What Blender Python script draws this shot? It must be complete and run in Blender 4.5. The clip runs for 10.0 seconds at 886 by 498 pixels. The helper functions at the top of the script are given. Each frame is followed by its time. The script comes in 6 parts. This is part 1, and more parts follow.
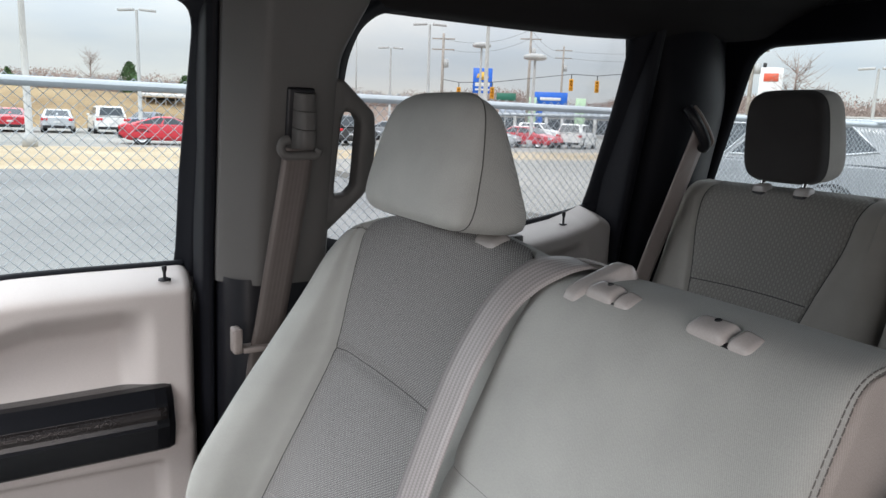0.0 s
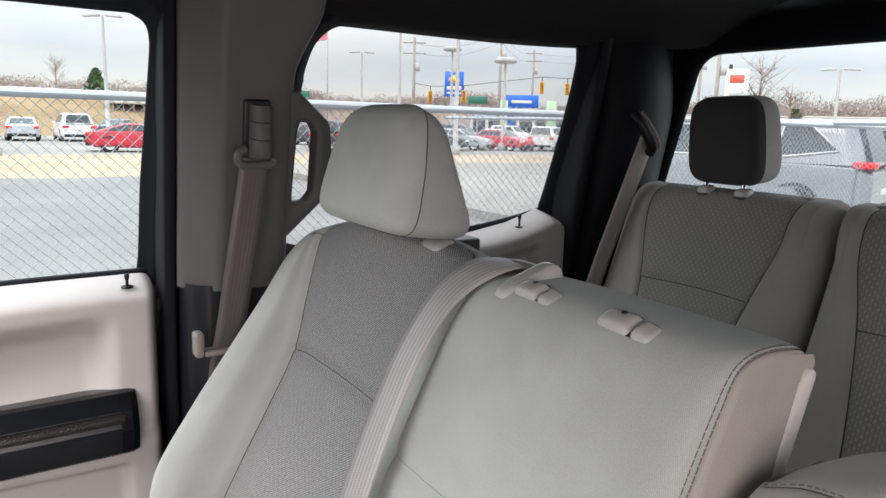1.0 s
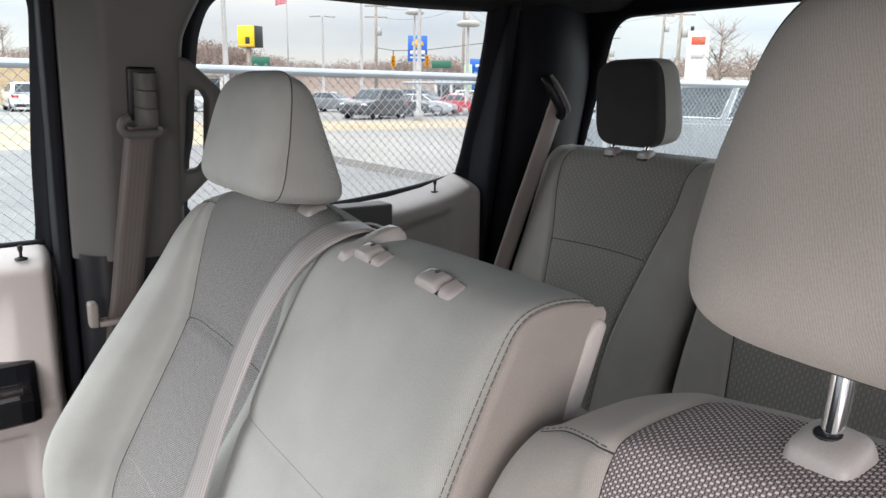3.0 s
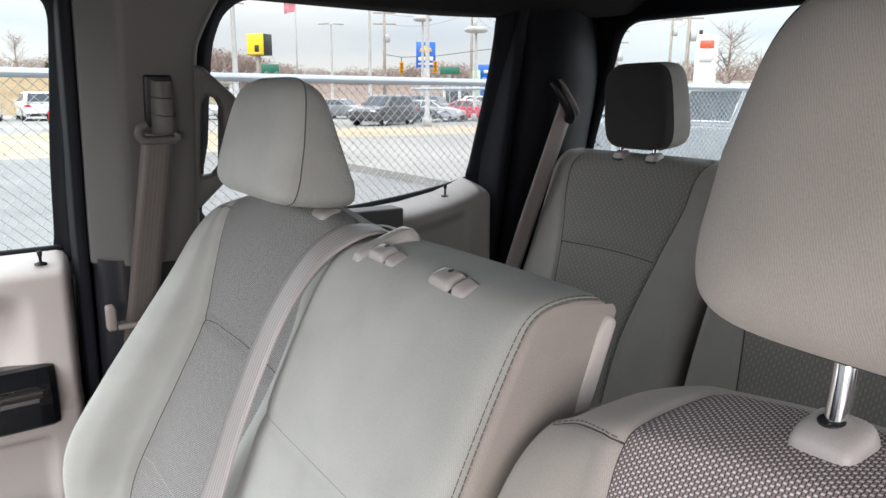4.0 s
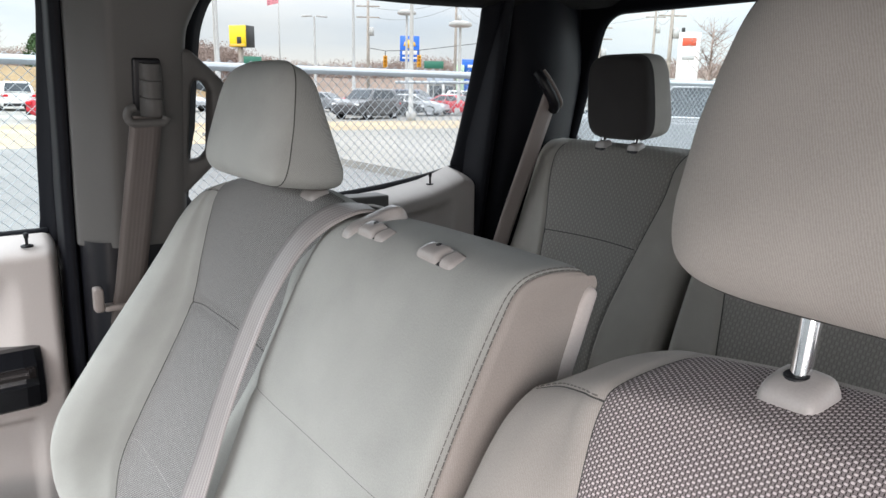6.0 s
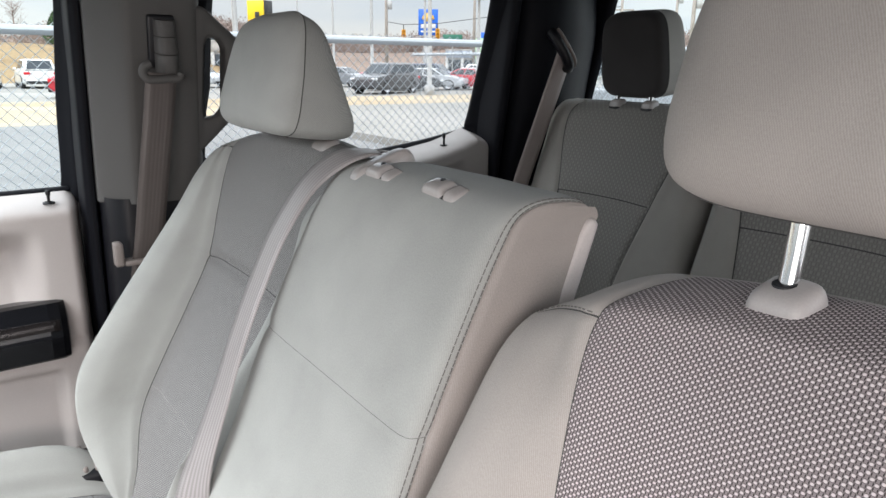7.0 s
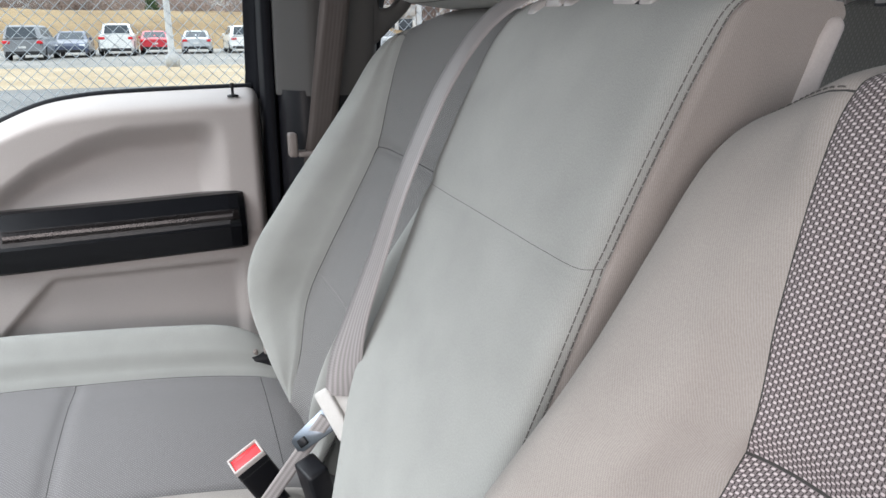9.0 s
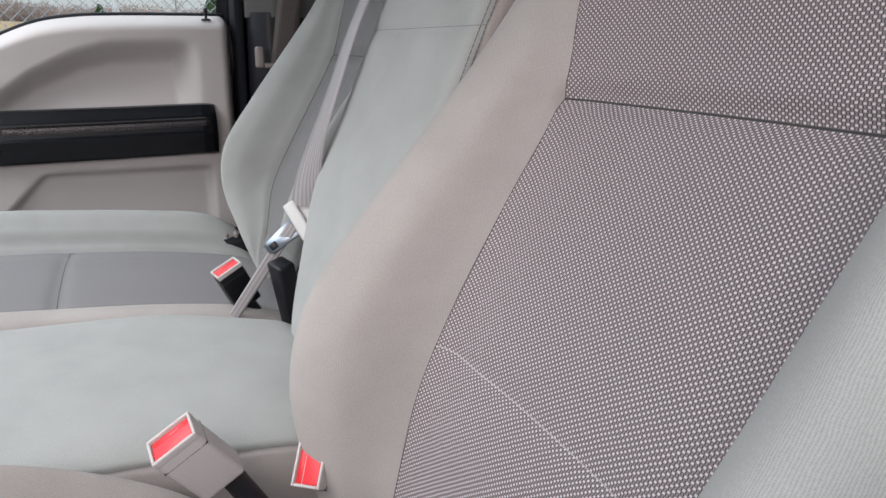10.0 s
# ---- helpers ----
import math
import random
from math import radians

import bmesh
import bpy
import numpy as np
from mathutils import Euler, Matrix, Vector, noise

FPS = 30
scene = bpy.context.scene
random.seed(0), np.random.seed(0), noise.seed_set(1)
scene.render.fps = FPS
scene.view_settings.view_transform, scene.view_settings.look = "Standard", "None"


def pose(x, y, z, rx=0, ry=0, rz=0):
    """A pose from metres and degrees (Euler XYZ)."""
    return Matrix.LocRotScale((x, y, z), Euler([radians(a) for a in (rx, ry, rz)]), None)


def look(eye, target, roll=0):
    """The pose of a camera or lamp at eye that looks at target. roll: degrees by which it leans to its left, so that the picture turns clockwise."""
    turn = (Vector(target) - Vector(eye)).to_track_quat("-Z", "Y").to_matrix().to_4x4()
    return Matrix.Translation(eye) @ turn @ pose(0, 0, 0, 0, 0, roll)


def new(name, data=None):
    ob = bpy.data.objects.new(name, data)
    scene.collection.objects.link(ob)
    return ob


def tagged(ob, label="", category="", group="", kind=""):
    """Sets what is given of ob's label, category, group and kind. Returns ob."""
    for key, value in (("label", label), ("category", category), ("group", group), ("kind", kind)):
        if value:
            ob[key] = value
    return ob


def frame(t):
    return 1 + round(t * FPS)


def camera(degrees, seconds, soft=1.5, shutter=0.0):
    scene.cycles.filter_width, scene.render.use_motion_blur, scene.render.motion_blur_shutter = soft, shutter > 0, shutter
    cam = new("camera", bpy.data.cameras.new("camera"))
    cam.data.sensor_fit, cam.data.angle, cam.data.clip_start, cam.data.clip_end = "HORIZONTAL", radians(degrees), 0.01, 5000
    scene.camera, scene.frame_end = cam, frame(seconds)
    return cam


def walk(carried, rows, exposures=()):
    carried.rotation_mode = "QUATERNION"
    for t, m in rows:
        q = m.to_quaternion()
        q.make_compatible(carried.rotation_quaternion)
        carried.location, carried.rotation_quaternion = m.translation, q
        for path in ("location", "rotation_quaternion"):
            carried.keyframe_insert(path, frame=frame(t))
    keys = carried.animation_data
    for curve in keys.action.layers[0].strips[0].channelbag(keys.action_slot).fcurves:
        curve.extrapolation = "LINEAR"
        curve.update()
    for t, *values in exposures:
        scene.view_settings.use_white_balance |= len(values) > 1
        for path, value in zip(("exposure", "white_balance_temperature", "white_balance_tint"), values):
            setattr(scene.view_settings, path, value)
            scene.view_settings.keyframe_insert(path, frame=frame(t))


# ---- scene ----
cam = camera(64.1, 10.0)
PATH = [
    (0, (0.345, 0.041, 1.697), (-1.353, 1.035, 1.338), 2.2),
    (0.5, (0.389, 0.032, 1.701), (-1.288, 1.065, 1.354), 1.9),
    (1, (0.401, 0.045, 1.706), (-1.262, 1.101, 1.359), 1.6),
    (1.5, (0.392, 0.057, 1.693), (-1.241, 1.153, 1.327), 1.8),
    (2, (0.415, 0.062, 1.713), (-1.188, 1.192, 1.319), 2.0),
    (2.5, (0.475, 0.119, 1.695), (-1.111, 1.264, 1.276), 1.9),
    (3, (0.479, 0.132, 1.709), (-1.117, 1.255, 1.271), 1.0),
    (4.5, (0.496, 0.117, 1.704), (-1.119, 1.218, 1.284), 0.5),
    (5, (0.499, 0.118, 1.699), (-1.09, 1.258, 1.277), 1.2),
    (6.5, (0.516, 0.1, 1.689), (-1.066, 1.235, 1.234), 0.9),
    (7, (0.53, 0.104, 1.665), (-1.071, 1.192, 1.161), 0.6),
    (7.5, (0.535, 0.123, 1.638), (-1.123, 1.075, 1.052), 0.0),
    (8, (0.52, 0.143, 1.628), (-1.2, 0.952, 1.006), -0.6),
    (8.5, (0.507, 0.137, 1.604), (-1.264, 0.82, 0.974), -0.7),
    (9, (0.489, 0.124, 1.544), (-1.303, 0.78, 0.948), -0.2),
    (9.5, (0.596, 0.092, 1.414), (-1.191, 0.821, 0.888), 0.6),
    (10, (0.737, 0.05, 1.385), (-1.022, 0.828, 0.836), 0.6),
]
EXPOSE = [(0.0, -0.19, 6420, 11), (0.5, -0.03, 6530, 12), (1.0, 0.04, 6560, 12), (4.5, 0.22, 6500, 10.5), (7.5, 0.05, 6380, 10), (9.0, -0.24, 6290, 10), (9.5, -0.32, 6290, 10), (10.0, -0.58, 6270, 12)]
walk(cam, [(t, look(eye, target, roll)) for t, eye, target, roll in PATH], EXPOSE)

# ---- sky and light ----
world = bpy.data.worlds.new("overcast_sky")
scene.world = world
world.use_nodes = True
wt = world.node_tree
wt.nodes.clear()


def wnode(kind, **kw):
    n = wt.nodes.new(kind)
    for k, v in kw.items():
        n.inputs[k].default_value = v
    return n


w_out = wnode("ShaderNodeOutputWorld")
w_bg = wnode("ShaderNodeBackground", Strength=1.08)
w_sky = wt.nodes.new("ShaderNodeTexSky")
w_sky.sky_type, w_sky.sun_disc = "NISHITA", False
w_sky.sun_elevation, w_sky.sun_rotation = radians(40), radians(200)
w_scale = wt.nodes.new("ShaderNodeMix")
w_scale.data_type, w_scale.blend_type = "RGBA", "MULTIPLY"
w_scale.inputs[0].default_value = 1.0
w_scale.inputs[7].default_value = (0.12, 0.12, 0.12, 1)
w_co = wnode("ShaderNodeTexCoord")
w_map = wnode("ShaderNodeMapping")
w_map.inputs["Scale"].default_value = (1.0, 1.0, 4.5)
w_noise = wnode("ShaderNodeTexNoise", Scale=2.2, Detail=6.0, Roughness=0.55)
w_ramp = wt.nodes.new("ShaderNodeValToRGB")
w_ramp.color_ramp.elements[0].position, w_ramp.color_ramp.elements[0].color = 0.36, (0.78, 0.835, 0.91, 1)
w_ramp.color_ramp.elements[1].position, w_ramp.color_ramp.elements[1].color = 0.62, (1.0, 0.985, 0.965, 1)
w_mix = wt.nodes.new("ShaderNodeMix")
w_mix.data_type = "RGBA"
w_mix.inputs[0].default_value = 0.85
wt.links.new(w_sky.outputs[0], w_scale.inputs[6])
wt.links.new(w_co.outputs["Generated"], w_map.inputs[0])
wt.links.new(w_map.outputs[0], w_noise.inputs["Vector"])
wt.links.new(w_noise.outputs[0], w_ramp.inputs[0])
wt.links.new(w_scale.outputs[2], w_mix.inputs[6])
wt.links.new(w_ramp.outputs[0], w_mix.inputs[7])
w_sep = wnode("ShaderNodeSeparateXYZ")
wt.links.new(w_co.outputs["Generated"], w_sep.inputs[0])
w_rise = wt.nodes.new("ShaderNodeMapRange")
for slot, value in ((1, 0.08), (2, 0.60), (3, 1.0), (4, 3.8)):
    w_rise.inputs[slot].default_value = value
wt.links.new(w_sep.outputs[2], w_rise.inputs[0])
w_dome = wt.nodes.new("ShaderNodeVectorMath")
w_dome.operation = "SCALE"
wt.links.new(w_mix.outputs[2], w_dome.inputs[0])
wt.links.new(w_rise.outputs[0], w_dome.inputs["Scale"])
wt.links.new(w_dome.outputs[0], w_bg.inputs[0])
wt.links.new(w_bg.outputs[0], w_out.inputs[0])

sun = new("sun", bpy.data.lights.new("sun", "SUN"))
sun.data.energy, sun.data.angle, sun.data.color = 1.2, radians(20), (1.0, 0.97, 0.93)
sun.matrix_world = look((6, -14, 16), (0, 0, 0))


def window_light(name, eye, target, sx, sy, watts, tint, spread=180):
    """Daylight that comes in through one of the cab's openings."""
    lamp = new(name, bpy.data.lights.new(name, "AREA"))
    lamp.data.shape, lamp.data.size, lamp.data.size_y, lamp.data.energy = "RECTANGLE", sx, sy, watts
    lamp.data.color, lamp.data.spread = tint, radians(spread)
    lamp.matrix_world = look(eye, target)
    return lamp


window_light("windshield_daylight", (-0.50, -0.93, 2.31), (-0.46, 0.22, 1.15), 1.30, 0.80, 10.8, (0.985, 0.985, 1.0), 100)
window_light("driver_window_daylight", (0.90, -0.28, 1.57), (-0.4, 0.30, 1.17), 0.85, 0.26, 2.6, (1.0, 0.88, 0.83), 96)
window_light("rear_window_daylight", (0.90, 0.82, 1.66), (0.0, 0.95, 1.35), 0.55, 0.36, 0.58, (1.0, 0.96, 0.94))

# ---- materials ----


class Mat:
    """A node material with a few shorthands."""

    def __init__(self, name, color=(0.5, 0.5, 0.5), rough=0.6, metal=0.0, spec=0.5):
        self.m = bpy.data.materials.new(name)
        self.m.use_nodes = True
        self.t = self.m.node_tree
        self.b = self.t.nodes["Principled BSDF"]
        self.set("Base Color", (*color, 1)), self.set("Roughness", rough), self.set("Metallic", metal), self.set("Specular IOR Level", spec)

    def set(self, key, value):
        self.b.inputs[key].default_value = value
        return self

    def node(self, kind, **kw):
        n = self.t.nodes.new(kind)
        for k, v in kw.items():
            n.inputs[k].default_value = v
        return n

    def link(self, a, b):
        self.t.links.new(a, b)

    def co(self, which="Object", scale=(1, 1, 1)):
        c, mp = self.node("ShaderNodeTexCoord"), self.node("ShaderNodeMapping")
        mp.inputs["Scale"].default_value = scale
        self.link(c.outputs[which], mp.inputs[0])
        return mp.outputs[0]

    def noise(self, vec, scale, detail=4.0, rough=0.55):
        n = self.node("ShaderNodeTexNoise", Scale=scale, Detail=detail, Roughness=rough)
        self.link(vec, n.inputs["Vector"])
        return n.outputs[0]

    def math(self, op, a, b=0.0, c=None):
        n = self.t.nodes.new("ShaderNodeMath")
        n.operation = op
        for i, v in enumerate((a, b, c)):
            if v is None:
                continue
            if isinstance(v, (int, float)):
                n.inputs[i].default_value = v
            else:
                self.link(v, n.inputs[i])
        return n.outputs[0]

    def ramp(self, fac, stops):
        r = self.t.nodes.new("ShaderNodeValToRGB")
        e = r.color_ramp.elements
        e[0].position, e[0].color = stops[0][0], (*stops[0][1], 1)
        e[1].position, e[1].color = stops[-1][0], (*stops[-1][1], 1)
        for p, c in stops[1:-1]:
            e.new(p).color = (*c, 1)
        self.link(fac, r.inputs[0])
        return r.outputs[0]

    def mix(self, fac, a, b):
        n = self.t.nodes.new("ShaderNodeMix")
        n.data_type = "RGBA"
        for i, v in ((0, fac), (6, a), (7, b)):
            if isinstance(v, tuple):
                n.inputs[i].default_value = (*v, 1)
            elif isinstance(v, (int, float)):
                n.inputs[i].default_value = v
            else:
                self.link(v, n.inputs[i])
        return n.outputs[2]

    def bump(self, height, strength=0.3, dist=0.002):
        n = self.node("ShaderNodeBump", Strength=strength, Distance=dist)
        self.link(height, n.inputs["Height"])
        self.link(n.outputs[0], self.b.inputs["Normal"])
        return self

    def color(self, sock):
        self.link(sock, self.b.inputs["Base Color"])
        return self


def grained(name, color, rough=0.55, grain=900.0, amount=0.06, bump=0.15, spec=0.4, blotch=3.0, metal=0.0):
    """Moulded plastic or paint: fine grain and a faint large variation."""
    m = Mat(name, color, rough, metal, spec)
    v = m.co()
    fine, big = m.noise(v, grain, 2.0), m.noise(v, blotch, 3.0)
    f = m.math("ADD", m.math("MULTIPLY", fine, 0.45), m.math("MULTIPLY", big, 0.55))
    lo, hi = tuple(c * (1 - 2 * amount) for c in color), tuple(min(1, c * (1 + 2 * amount)) for c in color)
    m.color(m.ramp(f, [(0.3, lo), (0.7, hi)]))
    m.bump(fine, bump, 0.0006)
    return m.m


def cloth(name, color, pitch=0.0013, amount=0.13, rough=0.92):
    """Fine ribbed seat cloth: lengthwise ribs broken by cross threads, slight soiling and fading."""
    m = Mat(name, color, rough, 0.0, 0.15)
    uv = m.co("UV")
    sep = m.node("ShaderNodeSeparateXYZ")
    m.link(uv, sep.inputs[0])
    wob = m.math("MULTIPLY", m.math("SUBTRACT", m.noise(uv, 90.0, 3.0), 0.5), 0.0026)
    rib = m.math("MULTIPLY_ADD", m.math("SINE", m.math("MULTIPLY", m.math("ADD", m.math("MULTIPLY_ADD", sep.outputs[1], 0.35, sep.outputs[0]), wob), 6.2832 / pitch)), 0.5, 0.5)
    cross = m.math("MULTIPLY_ADD", m.math("SINE", m.math("MULTIPLY", m.math("ADD", sep.outputs[1], m.math("MULTIPLY", rib, pitch * 0.5)), 6.2832 / (pitch * 0.8))), 0.5, 0.5)
    weave = m.math("ADD", m.math("MULTIPLY", rib, 0.6), m.math("MULTIPLY", cross, 0.4))
    big, mid, broad = m.noise(uv, 14.0, 5.0, 0.6), m.noise(uv, 700.0, 3.0), m.noise(uv, 3.5, 3.0)
    f = m.math("ADD", m.math("MULTIPLY", weave, 0.24), m.math("ADD", m.math("MULTIPLY", big, 0.24), m.math("ADD", m.math("MULTIPLY", mid, 0.28), m.math("MULTIPLY", broad, 0.24))))
    m.color(m.ramp(f, [(0.22, tuple(c * (1 - amount * 2.6) for c in color)), (0.78, tuple(min(1, c * (1 + amount * 2.6)) for c in color))]))
    m.set("Sheen Weight", 0.10)
    m.bump(m.math("ADD", weave, m.math("MULTIPLY", mid, 0.8)), 0.25, 0.0006)
    return m.m


def dotted_cloth(name, dark, mid, light, px=0.0048, py=0.0019):
    """Coarse seat-insert weave: staggered rows of light floats with dark gaps on a middle ground."""
    m = Mat(name, dark, 0.9, 0.0, 0.2)
    uv = m.co("UV")
    sep = m.node("ShaderNodeSeparateXYZ")
    m.link(uv, sep.inputs[0])
    wob = m.math("MULTIPLY", m.math("SUBTRACT", m.noise(uv, 120.0, 2.0), 0.5), 0.7)
    row = m.math("ADD", m.math("DIVIDE", sep.outputs[1], py), wob)
    shift = m.math("MULTIPLY", m.math("MODULO", m.math("FLOOR", row), 2.0), 0.5)
    col = m.math("ADD", m.math("DIVIDE", sep.outputs[0], px), shift)
    dx = m.math("ABSOLUTE", m.math("SUBTRACT", m.math("FRACT", col), 0.5))
    dy = m.math("ABSOLUTE", m.math("SUBTRACT", m.math("FRACT", row), 0.5))

    def blob(ax, ay, rx, ry, hard=2.4):
        d = m.math("ADD", m.math("POWER", m.math("DIVIDE", ax, rx), 2.0), m.math("POWER", m.math("DIVIDE", ay, ry), 2.0))
        return m.math("MINIMUM", m.math("MAXIMUM", m.math("MULTIPLY", m.math("SUBTRACT", 1.0, d), hard), 0.0), 1.0)

    dot = blob(dx, dy, 0.215, 0.42)
    gap = m.math("ABSOLUTE", m.math("SUBTRACT", dx, 0.300))
    lane = m.math("MULTIPLY", m.math("MINIMUM", m.math("MAXIMUM", m.math("MULTIPLY", m.math("SUBTRACT", dy, 0.37), 9.0), 0.0), 1.0), 0.6)
    hole = m.math("MAXIMUM", blob(gap, dy, 0.075, 0.48), lane)
    big = m.noise(uv, 8.0, 4.0)
    base = m.mix(hole, m.mix(dot, mid, light), dark)
    dim = m.mix(m.math("MULTIPLY", big, 0.16), base, mid)
    m.color(dim)
    m.bump(dot, 0.6, 0.0010)
    return m.m


def glassy(name, tint=(0.93, 0.96, 0.96)):
    """A clear pane: sharp see-through with a faint mirror image."""
    m = Mat(name)
    t = m.t
    tr, gl = m.node("ShaderNodeBsdfTransparent"), m.node("ShaderNodeBsdfGlossy", Roughness=0.0)
    tr.inputs[0].default_value = (*tint, 1)
    fr, mx = m.node("ShaderNodeFresnel", IOR=1.45), m.node("ShaderNodeMixShader")
    m.link(m.math("MULTIPLY", fr.outputs[0], 0.12), mx.inputs[0])
    m.link(tr.outputs[0], mx.inputs[1]), m.link(gl.outputs[0], mx.inputs[2])
    m.link(mx.outputs[0], t.nodes["Material Output"].inputs[0])
    return m.m


CLOTH_LIGHT = cloth("light_grey_cloth", (0.355, 0.364, 0.347))
# Warm light from the driver's side is put into this cloth's colour.
CLOTH_DRIVER = cloth("worn_warm_lit_grey_cloth", (0.378, 0.350, 0.325))
# Driver-facing sides: the same grey cloth with warm side light mixed into the colour.
CLOTH_WARM_SIDE = cloth("warm_lit_side_cloth", (0.335, 0.305, 0.285))
CLOTH_REAR = cloth("rear_grey_cloth", (0.302, 0.290, 0.270))
# Same weave as CLOTH_FINE; warm driver-side light is put into its pinkish tone.
CLOTH_DOT = dotted_cloth("warm_lit_insert_cloth", (0.022, 0.018, 0.019), (0.255, 0.222, 0.224), (0.70, 0.635, 0.64))
CLOTH_FINE = dotted_cloth("fine_dotted_cloth", (0.062, 0.061, 0.060), (0.205, 0.202, 0.199), (0.40, 0.394, 0.388))
CLOTH_CHARCOAL = cloth("charcoal_headrest_cloth", (0.042, 0.040, 0.040))
CLOTH_CUSHION = dotted_cloth("grey_insert_cloth", (0.125, 0.122, 0.123), (0.205, 0.20, 0.202), (0.265, 0.26, 0.262), 0.0042, 0.0019)
CLOTH_CUSHION.node_tree.nodes["Principled BSDF"].inputs["Sheen Weight"].default_value = 0.15
CLOTH_HEXA = dotted_cloth("rear_patterned_cloth", (0.165, 0.160, 0.150), (0.232, 0.225, 0.211), (0.268, 0.260, 0.245), 0.012, 0.0068)
PLASTIC_LIGHT = grained("warm_grey_plastic", (0.54, 0.50, 0.48), 0.55)
PLASTIC_SEAT = grained("seat_grey_plastic", (0.39, 0.37, 0.36), 0.33, 700, 0.05, 0.12)
PLASTIC_BEZEL = grained("satin_grey_plastic", (0.375, 0.352, 0.34), 0.17, 700, 0.05, 0.08)
PLASTIC_ARM = grained("charcoal_armrest_plastic", (0.007, 0.0075, 0.0095), 0.26, 700, 0.1, 0.25)
# Rear door plastic: the front door's, with its shade put into a darker grey.
PLASTIC_DOOR_SHADED = grained("shaded_door_plastic", (0.37, 0.35, 0.335), 0.5)
PLASTIC_LATCH = grained("white_grey_latch_plastic", (0.60, 0.59, 0.57), 0.4)
PLASTIC_TAUPE = grained("taupe_plastic", (0.23, 0.20, 0.185), 0.5)
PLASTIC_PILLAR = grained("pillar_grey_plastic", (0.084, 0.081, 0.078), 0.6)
PLASTIC_BLACK = grained("black_plastic", (0.005, 0.0055, 0.008), 0.45, 700, 0.1, 0.25)
RUBBER = grained("black_rubber", (0.004, 0.0045, 0.007), 0.6, 300, 0.1, 0.2, 0.15)
HEADLINER = grained("charcoal_headliner", (0.014, 0.013, 0.013), 0.95, 500, 0.12, 0.4, 0.1)
CARPET = grained("black_carpet", (0.02, 0.02, 0.02), 0.95, 400, 0.2, 0.6, 0.1)
STRIP_DARK = grained("stippled_dark_trim", (0.022, 0.019, 0.019), 0.17, 420, 0.18, 0.4, 0.5, 9.0, 0.4)
CHROME = grained("chrome", (0.82, 0.83, 0.84), 0.08, 200, 0.01, 0.0, 0.5, 3.0, 1.0)
STEEL = grained("brushed_steel", (0.24, 0.27, 0.31), 0.36, 600, 0.05, 0.1, 0.5, 3.0, 1.0)
RED = grained("red_release_plastic", (0.75, 0.035, 0.045), 0.35, 500, 0.05, 0.1)
SEAM_DARK = grained("dark_seam_and_shadow", (0.055, 0.055, 0.053), 0.9)
# Painted highlight for the fold across each insert; no thread lies there.
CREASE_LIT = grained("crease_highlight", (0.50, 0.48, 0.47), 0.9)
STITCH = grained("grey_thread", (0.12, 0.113, 0.107), 0.8)
GLASS = glassy("window_glass")
GLASS_FRONT = glassy("dimming_windshield_glass", (0.81, 0.83, 0.83))
GLASS_TINTED = glassy("tinted_rear_glass", (0.88, 0.89, 0.89))


def webbing(name, color, ribs=0.14):
    """Seat-belt webbing: lengthwise ribs and a fine cross weave."""
    m = Mat(name, color, 0.40, 0.0, 0.55)
    uv = m.co("UV")
    sep = m.node("ShaderNodeSeparateXYZ")
    m.link(uv, sep.inputs[0])
    rib = m.math("MULTIPLY_ADD", m.math("SINE", m.math("MULTIPLY", sep.outputs[0], 6.2832 / 0.0058)), 0.5, 0.5)
    tw = m.math("MULTIPLY_ADD", m.math("SINE", m.math("MULTIPLY", m.math("ADD", sep.outputs[1], m.math("MULTIPLY", rib, 0.0012)), 6.2832 / 0.0026)), 0.5, 0.5)
    h = m.math("ADD", m.math("MULTIPLY", rib, 0.65), m.math("MULTIPLY", tw, 0.35))
    m.color(m.ramp(h, [(0.1, tuple(c * (1 - ribs) for c in color)), (0.9, tuple(c * 1.06 for c in color))]))
    m.bump(h, 0.3, 0.0006)
    return m.m


BELT = webbing("grey_belt_webbing", (0.355, 0.332, 0.328), 0.36)
BELT_REAR = webbing("brown_grey_belt_webbing", (0.30, 0.26, 0.245), 0.05)
# Passenger belt: same webbing as BELT, its colour darkened for the pillar's shade.
BELT_SHADED = webbing("shaded_belt_webbing", (0.098, 0.083, 0.077), 0.03)

# ---- mesh helpers ----


def finish(me, smooth=True):
    if smooth:
        me.polygons.foreach_set("use_smooth", [True] * len(me.polygons))
    me.update()
    return me


def part(name, data, material, parent=None, label="", smooth=True):
    """Links a bmesh or a mesh as one object under a thing or under a part."""
    if isinstance(data, bmesh.types.BMesh):
        me = bpy.data.meshes.new(name)
        bmesh.ops.recalc_face_normals(data, faces=data.faces)
        data.to_mesh(me)
        data.free()
    else:
        me = data
    finish(me, smooth)
    me.materials.clear()
    me.materials.append(material)
    ob = new(name, me)
    if parent:
        ob.parent = parent
    return tagged(ob, label)


def thing(name, label, category, group="", kind="", at=(0, 0, 0)):
    ob = new(name)
    ob.location = at
    ob.empty_display_size = 0.05
    return tagged(ob, label, category, group, kind)


